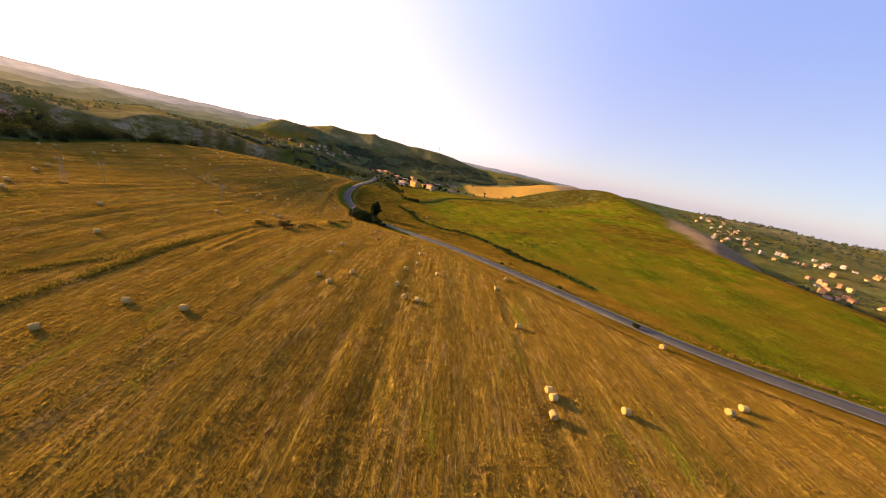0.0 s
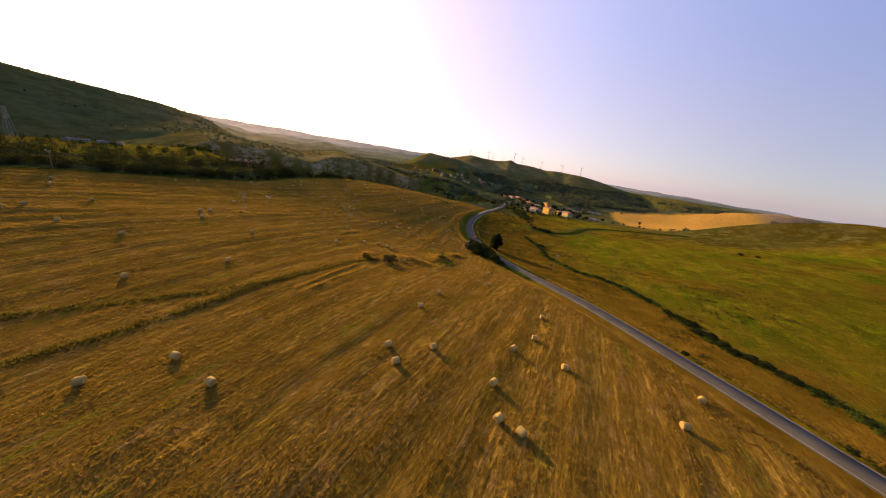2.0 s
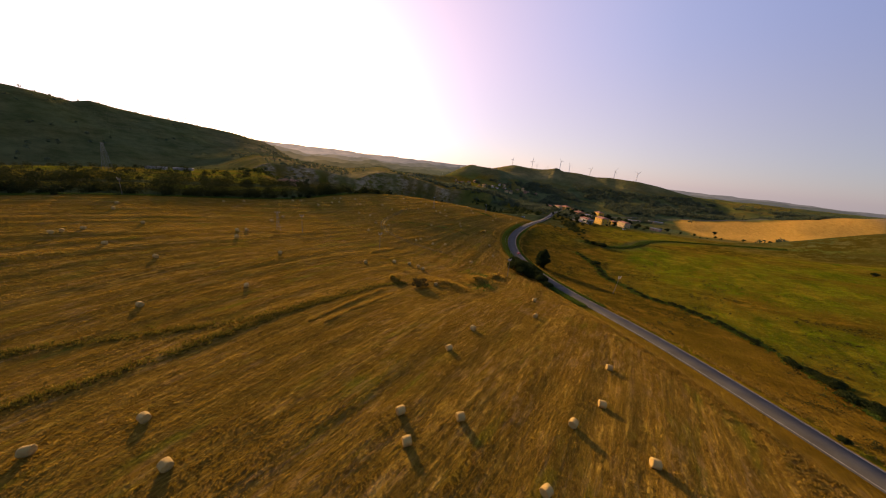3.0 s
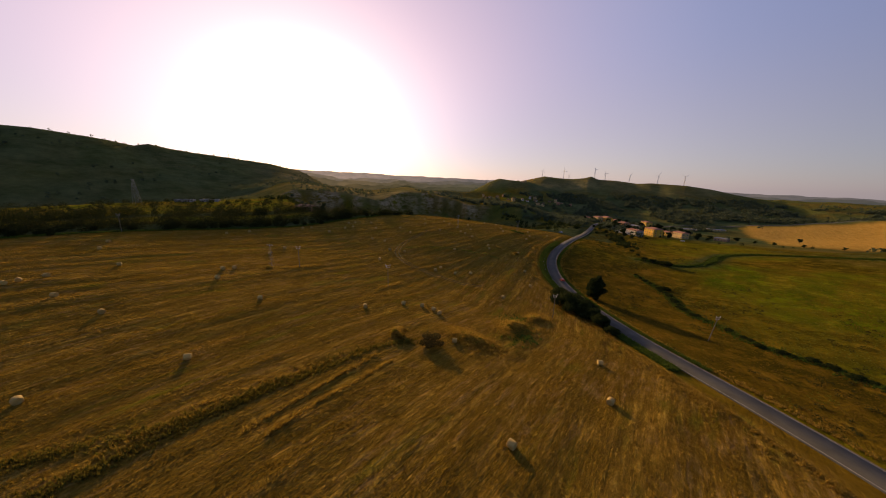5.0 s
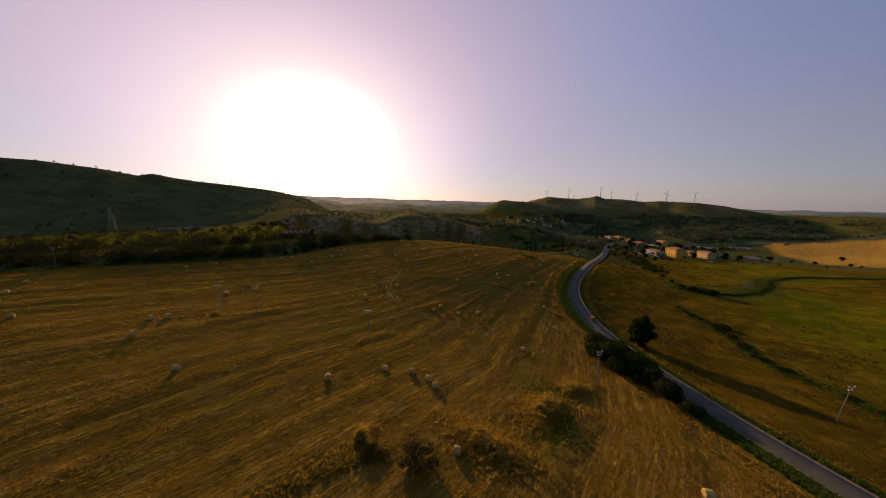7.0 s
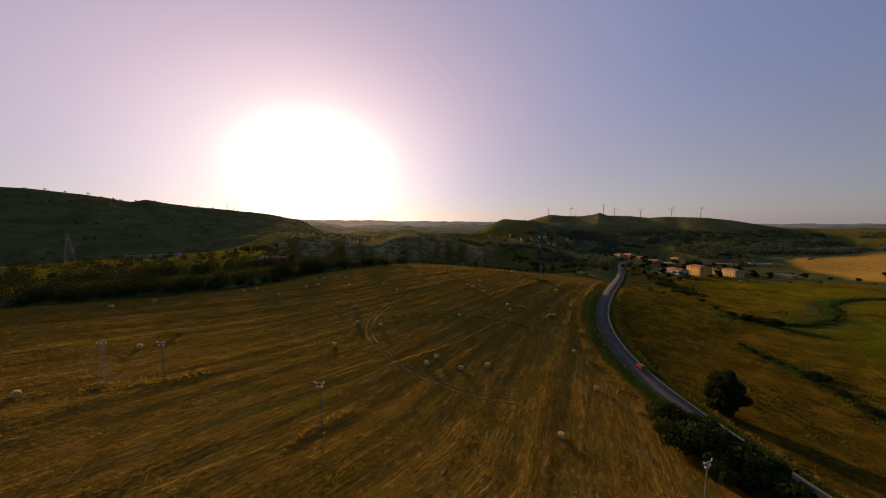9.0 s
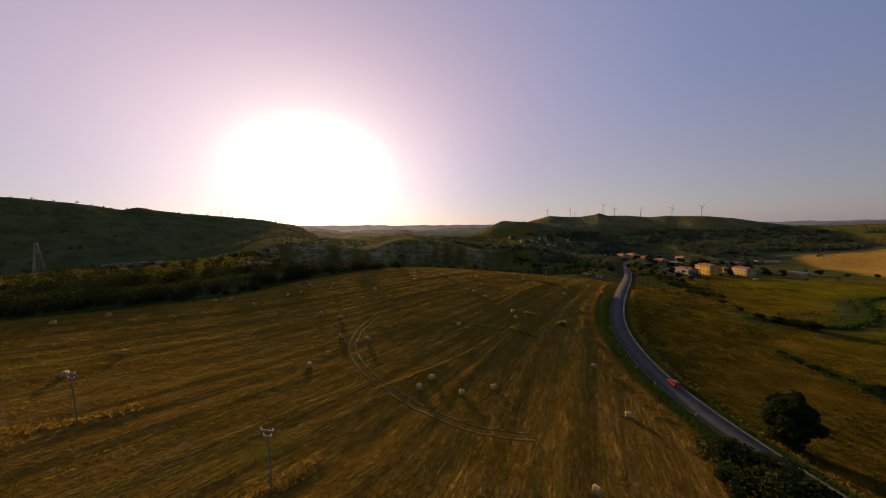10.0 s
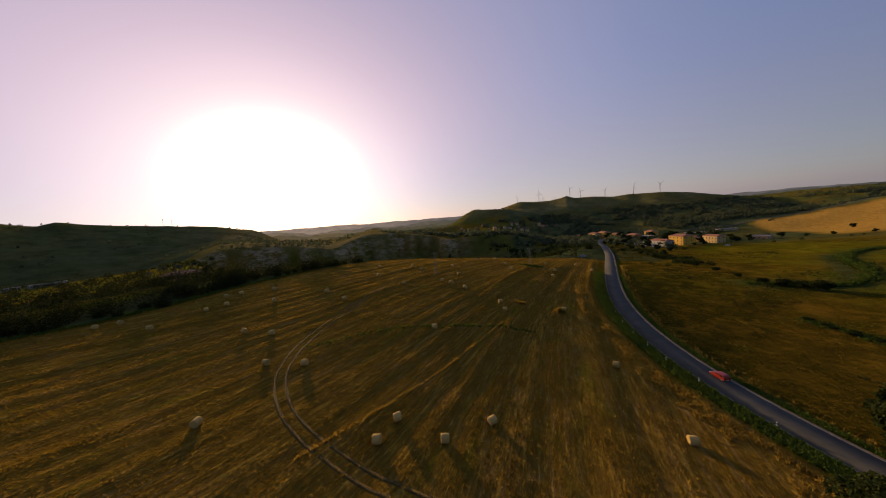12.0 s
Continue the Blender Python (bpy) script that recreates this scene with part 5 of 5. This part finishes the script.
def window_meshes(door):
    """The meshes of a window or a door: a frame with its sill, and what fills it."""
    ww, hh = (1.1, 2.1) if door else (1.05, 1.35)
    bm = bmesh.new()
    for px in (-1, 1):
        box(bm, px * (ww / 2), -0.03, 0, 0.12, 0.14, hh)
    box(bm, 0, -0.03, hh, ww + 0.12, 0.14, 0.12)
    box(bm, 0, -0.06, -0.1, ww + 0.3, 0.22, 0.1)
    frame_mesh = bpy.data.meshes.new("frame")
    bm.to_mesh(frame_mesh)
    bm.free()
    frame_mesh.materials.append(FRAME)
    bm = bmesh.new()
    if door:
        box(bm, 0, -0.01, 0, ww - 0.13, 0.06, hh)
    else:
        for px in (-1, 1):
            box(bm, px * ww * 0.235, -0.005, 0.02, ww * 0.40, 0.05, hh - 0.04)
    pane_mesh = bpy.data.meshes.new("pane")
    bm.to_mesh(pane_mesh)
    bm.free()
    pane_mesh.materials.append(SHUTTER if door else PANE)
    return frame_mesh, pane_mesh


def glaze():
    """Fill every window and door holder; the small far houses get one pane mesh alone."""
    for (door, detail), holders in WIN.items():
        frame_mesh, pane_mesh = window_meshes(door)
        for hold in holders:
            if detail:
                for name, me in (("frame", frame_mesh), ("leaf" if door else "pane", pane_mesh)):
                    o = new(name, me)
                    o.parent = hold
            else:
                o = new(hold.name.split(".")[0], pane_mesh)
                o.parent = hold.parent
                o.matrix_basis = hold.matrix_basis.copy()
                bpy.data.objects.remove(hold)


hamlet = "houses of the hamlet by the road"
house(-55, 482, -46, 17, 9, 6.4, WHITE_WALL, "tile", "white two-storey house with a shallow terracotta roof", group=hamlet, cols=5)
house(-71, 494, -46, 11, 6, 3.0, WHITE_WALL, "flat", "low white annexe beside the white house", group=hamlet, storeys=1, cols=3)
house(-38, 510, -50, 16, 12, 9.0, YELLOW_WALL, "tile", "yellow three-storey house with a terracotta roof", group=hamlet, storeys=3, cols=4, balcony=True)
house(-25, 545, -44, 8, 7, 5.0, YELLOW_WALL, "tile", "small yellow house behind its taller neighbour", group=hamlet, cols=2)
house(-11, 531, -52, 15, 9, 6.8, CREAM_WALL, "tile", "long cream house with a terracotta roof", group=hamlet, cols=5, balcony=True)
house(-78, 568, -40, 12, 11, 8.2, ORANGE_WALL, "tile", "orange house half hidden by trees", group=hamlet, storeys=3, cols=3)
house(-66, 575, -48, 14, 9, 5.6, CREAM_WALL, "sheet", "grey-roofed house among the trees", group=hamlet, cols=3)
house(-58, 685, -50, 14, 11, 9.0, YELLOW_WALL, "tile", "ochre house standing behind the hamlet", group=hamlet, storeys=3, cols=3)
house(-136, 688, -44, 15, 11, 9.0, CREAM_WALL, "tile", "cream house at the end of the straight road", group=hamlet, storeys=3, cols=4)
house(-122, 692, -50, 18, 12, 10.5, YELLOW_WALL, "tile", "tall yellow house at the end of the road", group=hamlet, storeys=3, cols=4, balcony=True)
house(-106, 705, -40, 12, 9, 6.0, ORANGE_WALL, "tile", "orange house beside the road end", group=hamlet, cols=3)
house(-163, 720, -46, 12, 9, 6.0, PINK_WALL, "tile", "pink house back from the road", group=hamlet, cols=3)
house(29, 556, -30, 13, 7, 3.2, PINK_WALL, "sheet", "low farm shed with a grey sheet roof", "shed", storeys=1, cols=4)
for x, y, w in ((-28, 722, 22), (0, 742, 26), (38, 752, 24)):
    house(x, y, 12, w, 9, 2.3, CREAM_WALL, "sheet", "long low farm building with a grey roof", "shed", "farm sheds behind the hamlet", storeys=1, cols=6)
house(-268, 186, 35, 14, 9, 6.2, PINK_WALL, "tile", "pink villa among palms past the field", cols=4, balcony=True)
for x, y, k in ((-399, 128, 60), (-390, 146, 58)):
    house(x, y, k, 15, 6, 1.6, PALE_ROOF, "pale", "long greenhouse under pale plastic sheeting", "greenhouse", "greenhouses on the terrace", storeys=1, cols=2, detail=False)
g = random.Random(21)
walls = (WHITE_WALL, PINK_WALL, CREAM_WALL, PINK_WALL, WHITE_WALL, CREAM_WALL)
names = {"white_render": "white", "cream_render": "cream", "yellow_ochre_render": "ochre", "pink_render": "pink", "orange_render": "orange"}


def village(lines, group, away_from=0.0):
    for (ax, ay), (bx, by), count, spread in lines:
        for k in range(count):
            u = (k + g.uniform(0.2, 0.8)) / count
            x, y = ax + (bx - ax) * u + g.gauss(0, spread), ay + (by - ay) * u + g.gauss(0, spread)
            wall = g.choice(walls)
            st = g.choice((1, 2, 2, 3))
            house(x, y, g.uniform(0, 180), g.uniform(5.5, 8.5), g.uniform(4.5, 7), st * 2.3, wall, g.choice(("tile", "tile", "tile", "flat")), "%s village house among trees, seen far off" % names[wall.name.split(".")[0]], group=group, storeys=st, cols=3, detail=False)


village((((520, 480), (645, 340), 16, 16), ((690, 690), (770, 500), 20, 20), ((930, 960), (740, 640), 22, 22), ((760, 520), (840, 470), 9, 22), ((600, 410), (720, 480), 12, 22)), "houses of the valley village")
village((((-420, 720), (-250, 860), 14, 16), ((-330, 760), (-230, 850), 9, 18), ((-640, 1120), (-380, 900), 9, 22)), "houses of the distant village")
glaze()

# ---- trees round the hamlet and the villa ----
pines = [broad_tree(9, 8, 41, PINE, "dark tree beside the hamlet houses", leaf=0.5, count=80, group="trees round the hamlet"), broad_tree(7, 6.5, 42, BUSH, "round green tree beside the hamlet houses", leaf=0.48, count=80, group="trees round the hamlet")]
at(pines[0], -84, 548, 0)
at(pines[1], -66, 470, 40)
for x, y, q in ((-88, 560, 1.1), (-62, 548, 1.0), (-68, 540, 0.9), (-54, 535, 0.8), (-48, 540, 1.0), (-30, 562, 1.0), (-15, 556, 0.9), (-5, 560, 1.0), (8, 565, 0.9), (-75, 520, 0.8), (-82, 528, 0.9), (-64, 510, 0.6), (-100, 520, 0.8), (-104, 500, 0.6), (-22, 500, 0.5), (-30, 494, 0.45), (4, 520, 0.6), (14, 526, 0.6), (-40, 620, 1.1), (-20, 610, 1.0), (-10, 625, 1.0), (-60, 610, 1.1), (-112, 655, 1.0), (-140, 665, 0.9), (-118, 680, 0.8), (-50, 560, 0.9), (-22, 521, 0.9), (-29, 523, 0.7), (4, 536, 0.8), (-47, 590, 1.1), (-36, 600, 1.1), (-90, 590, 1.0), (-96, 640, 1.2), (-84, 655, 1.1), (-74, 640, 1.0), (-150, 640, 1.0), (-70, 455, 0.6), (-78, 440, 0.55), (-60, 440, 0.6), (-52, 430, 0.5), (-84, 420, 0.5), (-72, 405, 0.45), (-58, 400, 0.5), (-64, 378, 0.45), (-48, 372, 0.4), (-90, 470, 0.7), (-86, 500, 0.8), (18, 552, 0.8), (42, 560, 0.7), (57, 556, 0.5), (72, 553, 0.55), (92, 548, 0.5), (118, 545, 0.5), (100, 600, 0.6), (140, 541, 0.6), (165, 545, 0.5)):
    again(g.choice(pines), x, y, g.uniform(0, 360), q)


def palm(height, seed):
    k = random.Random(seed)
    top = root("palm", "tall palm with a drooping crown beside the villa", "palm", "palms round the villa")
    bm = bmesh.new()
    tube(bm, (0, 0, -0.3), (0.15, 0.1, height * 0.5), 0.26, 0.2, 9)
    tube(bm, (0.15, 0.1, height * 0.5), (0.1, 0.25, height), 0.2, 0.18, 9)
    part("trunk", bm, BARK, top)
    for n in range(18):
        a, up = 2.4 * n, k.uniform(-0.2, 0.9)
        bm = bmesh.new()
        last = None
        for s in range(6):
            u = s / 5
            rr, z = 2.6 * u, height + 1.5 * up * u - 2.0 * u * u * (1.2 - 0.5 * up)
            wide = 0.42 * math.sin(math.pi * min(1, 0.15 + 0.85 * u)) + 0.03
            c = Vector((0.1 + rr * math.cos(a), 0.25 + rr * math.sin(a), z))
            o = Vector((-math.sin(a), math.cos(a), 0)) * wide
            row = [bm.verts.new(c - o - Vector((0, 0, 0.16 * wide))), bm.verts.new(c), bm.verts.new(c + o - Vector((0, 0, 0.16 * wide)))]
            if last:
                bm.faces.new((last[0], last[1], row[1], row[0]))
                bm.faces.new((last[1], last[2], row[2], row[1]))
            last = row
        part("frond", bm, OLIVE, top)
    return top


first_palm = at(palm(8.6, 1), -247, 180, 0)
for x, y, q in ((-252, 176, 0.9), (-256, 181, 0.85), (-243, 186, 1.15), (-260, 190, 0.9), (-250, 171, 0.75)):
    again(first_palm, x, y, g.uniform(0, 360), q)
tall = at(broad_tree(13.5, 5.5, 44, OLIVE, "tall slender tree beside the villa", leaf=0.36, count=150), -258, 203, 0)
again(tall, -246, 190, 80, 0.8)


# ---- poles, masts and turbines ----
def wood_pole(height, label):
    top = root("utility_pole", label, "utility pole", "poles over the fields")
    bm = bmesh.new()
    tube(bm, (0, 0, -0.6), (0, 0, height), 0.12, 0.08, 10)
    part("shaft", bm, CONCRETE, top)
    for z, w in ((height - 0.25, 1.9), (height - 1.0, 1.3)):
        bm = bmesh.new()
        box(bm, 0, 0, z, w, 0.12, 0.12)
        part("crossarm", bm, STEEL, top)
        for sx in (-1, 1):
            bm = bmesh.new()
            tube(bm, (sx * (w / 2 - 0.08), 0, z + 0.12), (sx * (w / 2 - 0.08), 0, z + 0.28), 0.04, 0.08, 8)
            tube(bm, (sx * (w / 2 - 0.08), 0, z + 0.28), (sx * (w / 2 - 0.08), 0, z + 0.42), 0.09, 0.06, 8)
            part("insulator", bm, CERAMIC, top, "white ceramic insulator")
    return top


pole = at(wood_pole(8.6, "grey concrete utility pole with white insulators"), -98.5, 135.5, 30)
for x, y, k in ((-133, 118.5, 35), (-46, 165, 60), (-224, 76, 40)):
    again(pole, x, y, k, 1.0)
tilted = again(pole, -4, 188, 50, 1.0)
tilted.matrix_basis = pose(-4, 188, floor_z(-4, 188), 3, 5, 50)


def lattice(height, base, label, group="", arms=1):
    top = root("lattice_mast", label, "pylon", group)
    tip = base * 0.22

    def corner(k, z):
        s = (base + (tip - base) * z / height) / 2
        return Vector((s * (1, -1, -1, 1)[k], s * (1, 1, -1, -1)[k], z))
    bar = 0.0030 * height + 0.008 if height > 15 else 0.0016 * height + 0.010
    for k in range(4):
        bm = bmesh.new()
        tube(bm, corner(k, -0.3), corner(k, height), bar, bar * 0.8, 6)
        part("leg", bm, STEEL, top)
        n = 7
        for s in range(n):
            for a, b in ((k, (k + 1) % 4), ((k + 1) % 4, k)):
                bm = bmesh.new()
                tube(bm, corner(a, height * s / n), corner(b, height * (s + 1) / n), bar * 0.5, bar * 0.5, 4)
                part("brace", bm, STEEL, top)
    for a in range(arms):
        z = height * (0.97 - 0.13 * a)
        w = max(2.0, 0.24 * height)
        bm = bmesh.new()
        tube(bm, (-w / 2, 0, z), (w / 2, 0, z), bar * 0.8, bar * 0.8, 6)
        tube(bm, (-w / 2, 0, z), (0, 0, z + 0.05 * height), bar * 0.5, bar * 0.5, 5)
        tube(bm, (w / 2, 0, z), (0, 0, z + 0.05 * height), bar * 0.5, bar * 0.5, 5)
        part("crossarm", bm, STEEL, top)
        for sx in (-1, 0, 1):
            bm = bmesh.new()
            tube(bm, (sx * w * 0.46, 0, z), (sx * w * 0.46, 0, z - 0.35), 0.06, 0.09, 7)
            part("insulator", bm, CERAMIC, top)
    return top


mast = at(lattice(9.5, 1.5, "slim steel lattice mast on a grassy mound", "masts on the field"), -139, 110.5, 35)
for x, y in ((-143, 239), (-119, 290)):
    again(mast, x, y, 30, 1.0)
big = at(lattice(30, 6.5, "tall steel lattice pylon on the hillside", "pylons on the hill", 3), -385, 94, 20, 0.72)


def polar(bearing, r):
    return HUB[0] + r * math.sin(radians(bearing)), HUB[1] + r * math.cos(radians(bearing))


for bearing, r, q in ((-77.5, 990, 0.62), (-76.6, 1000, 0.45), (-70.8, 985, 0.5), (-49.2, 2300, 1.2), (-34.1, 1300, 0.7)):
    again(big, *polar(bearing, r), 40, q)


def turbine(seed):
    k = random.Random(seed)
    top = root("wind_turbine", "white three-bladed wind turbine on the ridge", "wind turbine", "turbines along the ridge")
    bm = bmesh.new()
    tube(bm, (0, 0, -3), (0, 0, 27), 1.0, 0.62, 14)
    part("tower", bm, TURBINE, top)
    bm = bmesh.new()
    box(bm, 0, 0.6, 26.6, 1.5, 3.8, 1.6, taper=0.85)
    part("nacelle", bm, TURBINE, top)
    hub = new("rotor")
    hub.parent = top
    hub.matrix_basis = pose(0, -1.7, 27.4, 0, k.uniform(0, 120), 0)
    bm = bmesh.new()
    tube(bm, (0, 0.4, 0), (0, -0.7, 0), 0.75, 0.2, 10)
    part("hub", bm, TURBINE, hub)
    for n in range(3):
        bm = bmesh.new()
        v = []
        for u, w, t in ((0.5, 0.35, 0.3), (3.0, 1.05, 0.22), (8, 0.7, 0.14), (14, 0.28, 0.06)):
            v.append([bm.verts.new((-0.3 * w, -0.3, u)), bm.verts.new((0, -0.3 + t, u)), bm.verts.new((0.7 * w, -0.3, u)), bm.verts.new((0, -0.3 - t, u))])
        for a, b in zip(v, v[1:]):
            for c in range(4):
                bm.faces.new((a[c], a[(c + 1) % 4], b[(c + 1) % 4], b[c]))
        bm.faces.new(v[0][::-1])
        bm.faces.new(v[-1])
        o = part("blade", bm, TURBINE, hub)
        o.matrix_basis = pose(0, 0, 0, 0, 120 * n, 0)
    return top


for n, (bearing, r, q) in enumerate(((-30.5, 1500, 1.15), (-20.1, 1135, 0.95), (-16.25, 1130, 1.2), (-15.5, 1300, 0.95), (-13.5, 1320, 0.8), (-11.05, 1130, 1.2), (-9.35, 1140, 1.0), (-5.66, 1140, 1.0), (-1.67, 1140, 1.05), (1.74, 1140, 1.1))):
    at(turbine(n), *polar(bearing, r), random.uniform(0, 60), q * 0.88)


# ---- along the road ----
def marker_post():
    top = root("marker_post", "white roadside marker post with a black band", "marker post", "marker posts along the bend")
    bm = bmesh.new()
    box(bm, 0, 0, -0.1, 0.14, 0.12, 0.75)
    part("stake", bm, PLASTIC_WHITE, top)
    bm = bmesh.new()
    box(bm, 0, 0, 0.65, 0.145, 0.125, 0.25)
    part("band", bm, BLACK, top, "black band with a reflector")
    bm = bmesh.new()
    box(bm, 0, 0, 0.90, 0.14, 0.12, 0.1, taper=0.6)
    part("cap", bm, PLASTIC_WHITE, top)
    return top


first_post = at(marker_post(), -62.3, 212.5, 40)
for x, y in ((-67, 218.5), (-70.2, 224.2), (-73.2, 230), (-75.8, 236), (-78, 244), (-54.5, 203.5)):
    again(first_post, x, y, 30, 1.0)


def car(paint, label, length=3.7):
    """A small hatchback, its nose along +y."""
    top = root("car", label, "car")
    w, h, s = 1.62, 1.46, length / 3.7
    side = [(-1.82, 0.30), (-1.86, 0.62), (-1.78, 0.92), (-1.62, 1.28), (-1.42, 1.42), (-0.9, h), (0.0, h - 0.02), (0.42, 1.36), (1.0, 0.96), (1.62, 0.84), (1.82, 0.66), (1.86, 0.36), (1.80, 0.26)]
    bm = bmesh.new()
    rows = []
    for px, inset in ((-1, 0.10), (-1, 0.0), (1, 0.0), (1, 0.10)):
        rows.append([bm.verts.new((px * (w / 2 - (0.16 if z > 1.0 else 0.03) * (1 if inset else 0.6) - (inset * 0.5 if z > 0.9 else 0)), y * s, z + (0 if not inset else 0.0))) for y, z in side])
    rows = [rows[1], rows[2]]
    for k in range(len(side)):
        bm.faces.new((rows[0][k], rows[0][(k + 1) % len(side)], rows[1][(k + 1) % len(side)], rows[1][k]))
    bm.faces.new(rows[0][::-1])
    bm.faces.new(rows[1])
    bmesh.ops.recalc_face_normals(bm, faces=bm.faces)
    bmesh.ops.bevel(bm, geom=bm.edges[:], offset=0.045, segments=2, affect="EDGES")
    part("body", bm, paint, top)
    for name, pts in (("windscreen", ((0.46, 1.34), (0.98, 0.99))), ("rear_window", ((-1.45, 1.38), (-1.64, 1.02)))):
        (ya, za), (yb, zb) = pts
        n = Vector((0, zb - za, ya - yb)).normalized() * (0.035 if ya > 0 else -0.035)
        if n.y * (1 if ya > 0 else -1) < 0:
            n = -n
        bm = bmesh.new()
        q = [Vector((sx * ww, y * s, z)) for sx, y, z, ww in ((-1, ya, za, 0.60), (1, ya, za, 0.60), (1, yb, zb, 0.68), (-1, yb, zb, 0.68))]
        lo, up = [bm.verts.new(p + n * 0.3) for p in q], [bm.verts.new(p + n) for p in q]
        bm.faces.new(up)
        for k in range(4):
            bm.faces.new((lo[k], lo[(k + 1) % 4], up[(k + 1) % 4], up[k]))
        part(name, bm, GLASS, top)
    for sx in (-1, 1):
        for a, b in ((-1.35, -0.55), (-0.48, 0.38)):
            bm = bmesh.new()
            box(bm, sx * (w / 2 - 0.075), (a + b) / 2 * s, 0.98, 0.05, (b - a) * s, 0.34, taper=0.9)
            part("side_window", bm, GLASS, top)
        for y in (-1.15, 1.15):
            wheel = new("wheel")
            wheel.parent = top
            wheel.matrix_basis = Matrix.Translation((sx * (w / 2 - 0.09), y * s, 0.29))
            bm = bmesh.new()
            tube(bm, (-0.09, 0, 0), (0.09, 0, 0), 0.29, 0.29, 18)
            part("tyre", bm, BLACK, wheel)
            bm = bmesh.new()
            tube(bm, (-0.1, 0, 0), (0.1, 0, 0), 0.17, 0.17, 12)
            part("rim", bm, STEEL, wheel)
        bm = bmesh.new()
        box(bm, sx * 0.56, 1.80 * s, 0.58, 0.34, 0.12, 0.16, taper=0.8)
        part("headlight", bm, LENS, top)
        bm = bmesh.new()
        box(bm, sx * 0.64, -1.80 * s, 0.66, 0.20, 0.12, 0.30, taper=0.9)
        part("rear_light", bm, REDLENS, top)
    bm = bmesh.new()
    box(bm, 0, -1.86 * s, 0.42, 0.5, 0.04, 0.12)
    part("number_plate", bm, PLASTIC_WHITE, top)
    return top


def on_road(ob, x, y, turn):
    ob.matrix_basis = pose(x, y, float(land(np.array([x]), np.array([y]))[0]) + 0.07, 0, 0, turn) @ Matrix.Diagonal((0.88, 0.88, 0.88, 1))


on_road(car(CAR_RED, "small red hatchback driving along the country road", 3.5), -58.6, 217.0, 36)
at(car(CAR_BLUE, "grey-blue car on the far stretch of road"), -98.5, 461, 8, sink=-0.1)
at(car(CAR_WHITE, "white car parked below the cream house"), -9, 484, 80, sink=-0.05)
at(car(CAR_BLUE, "dark car parked at the field's far corner"), -105, 360, 70, sink=-0.05)

# tyre tracks pressed into the stubble
PATH = plain("trodden_straw", (0.105, 0.065, 0.010), 0.95, size=0.5, vary=0.6, relief=0.12)
tracks = tagged(new("wheel_tracks"), "pale tyre tracks curving over the stubble", "wheel track", kind="structure")
for o in (-0.9, 0.9):
    ribbon("rut", WHEEL_WAY, (o - 0.27, o + 0.27), 0.025, PATH, tracks, 0.2, lie=relief)
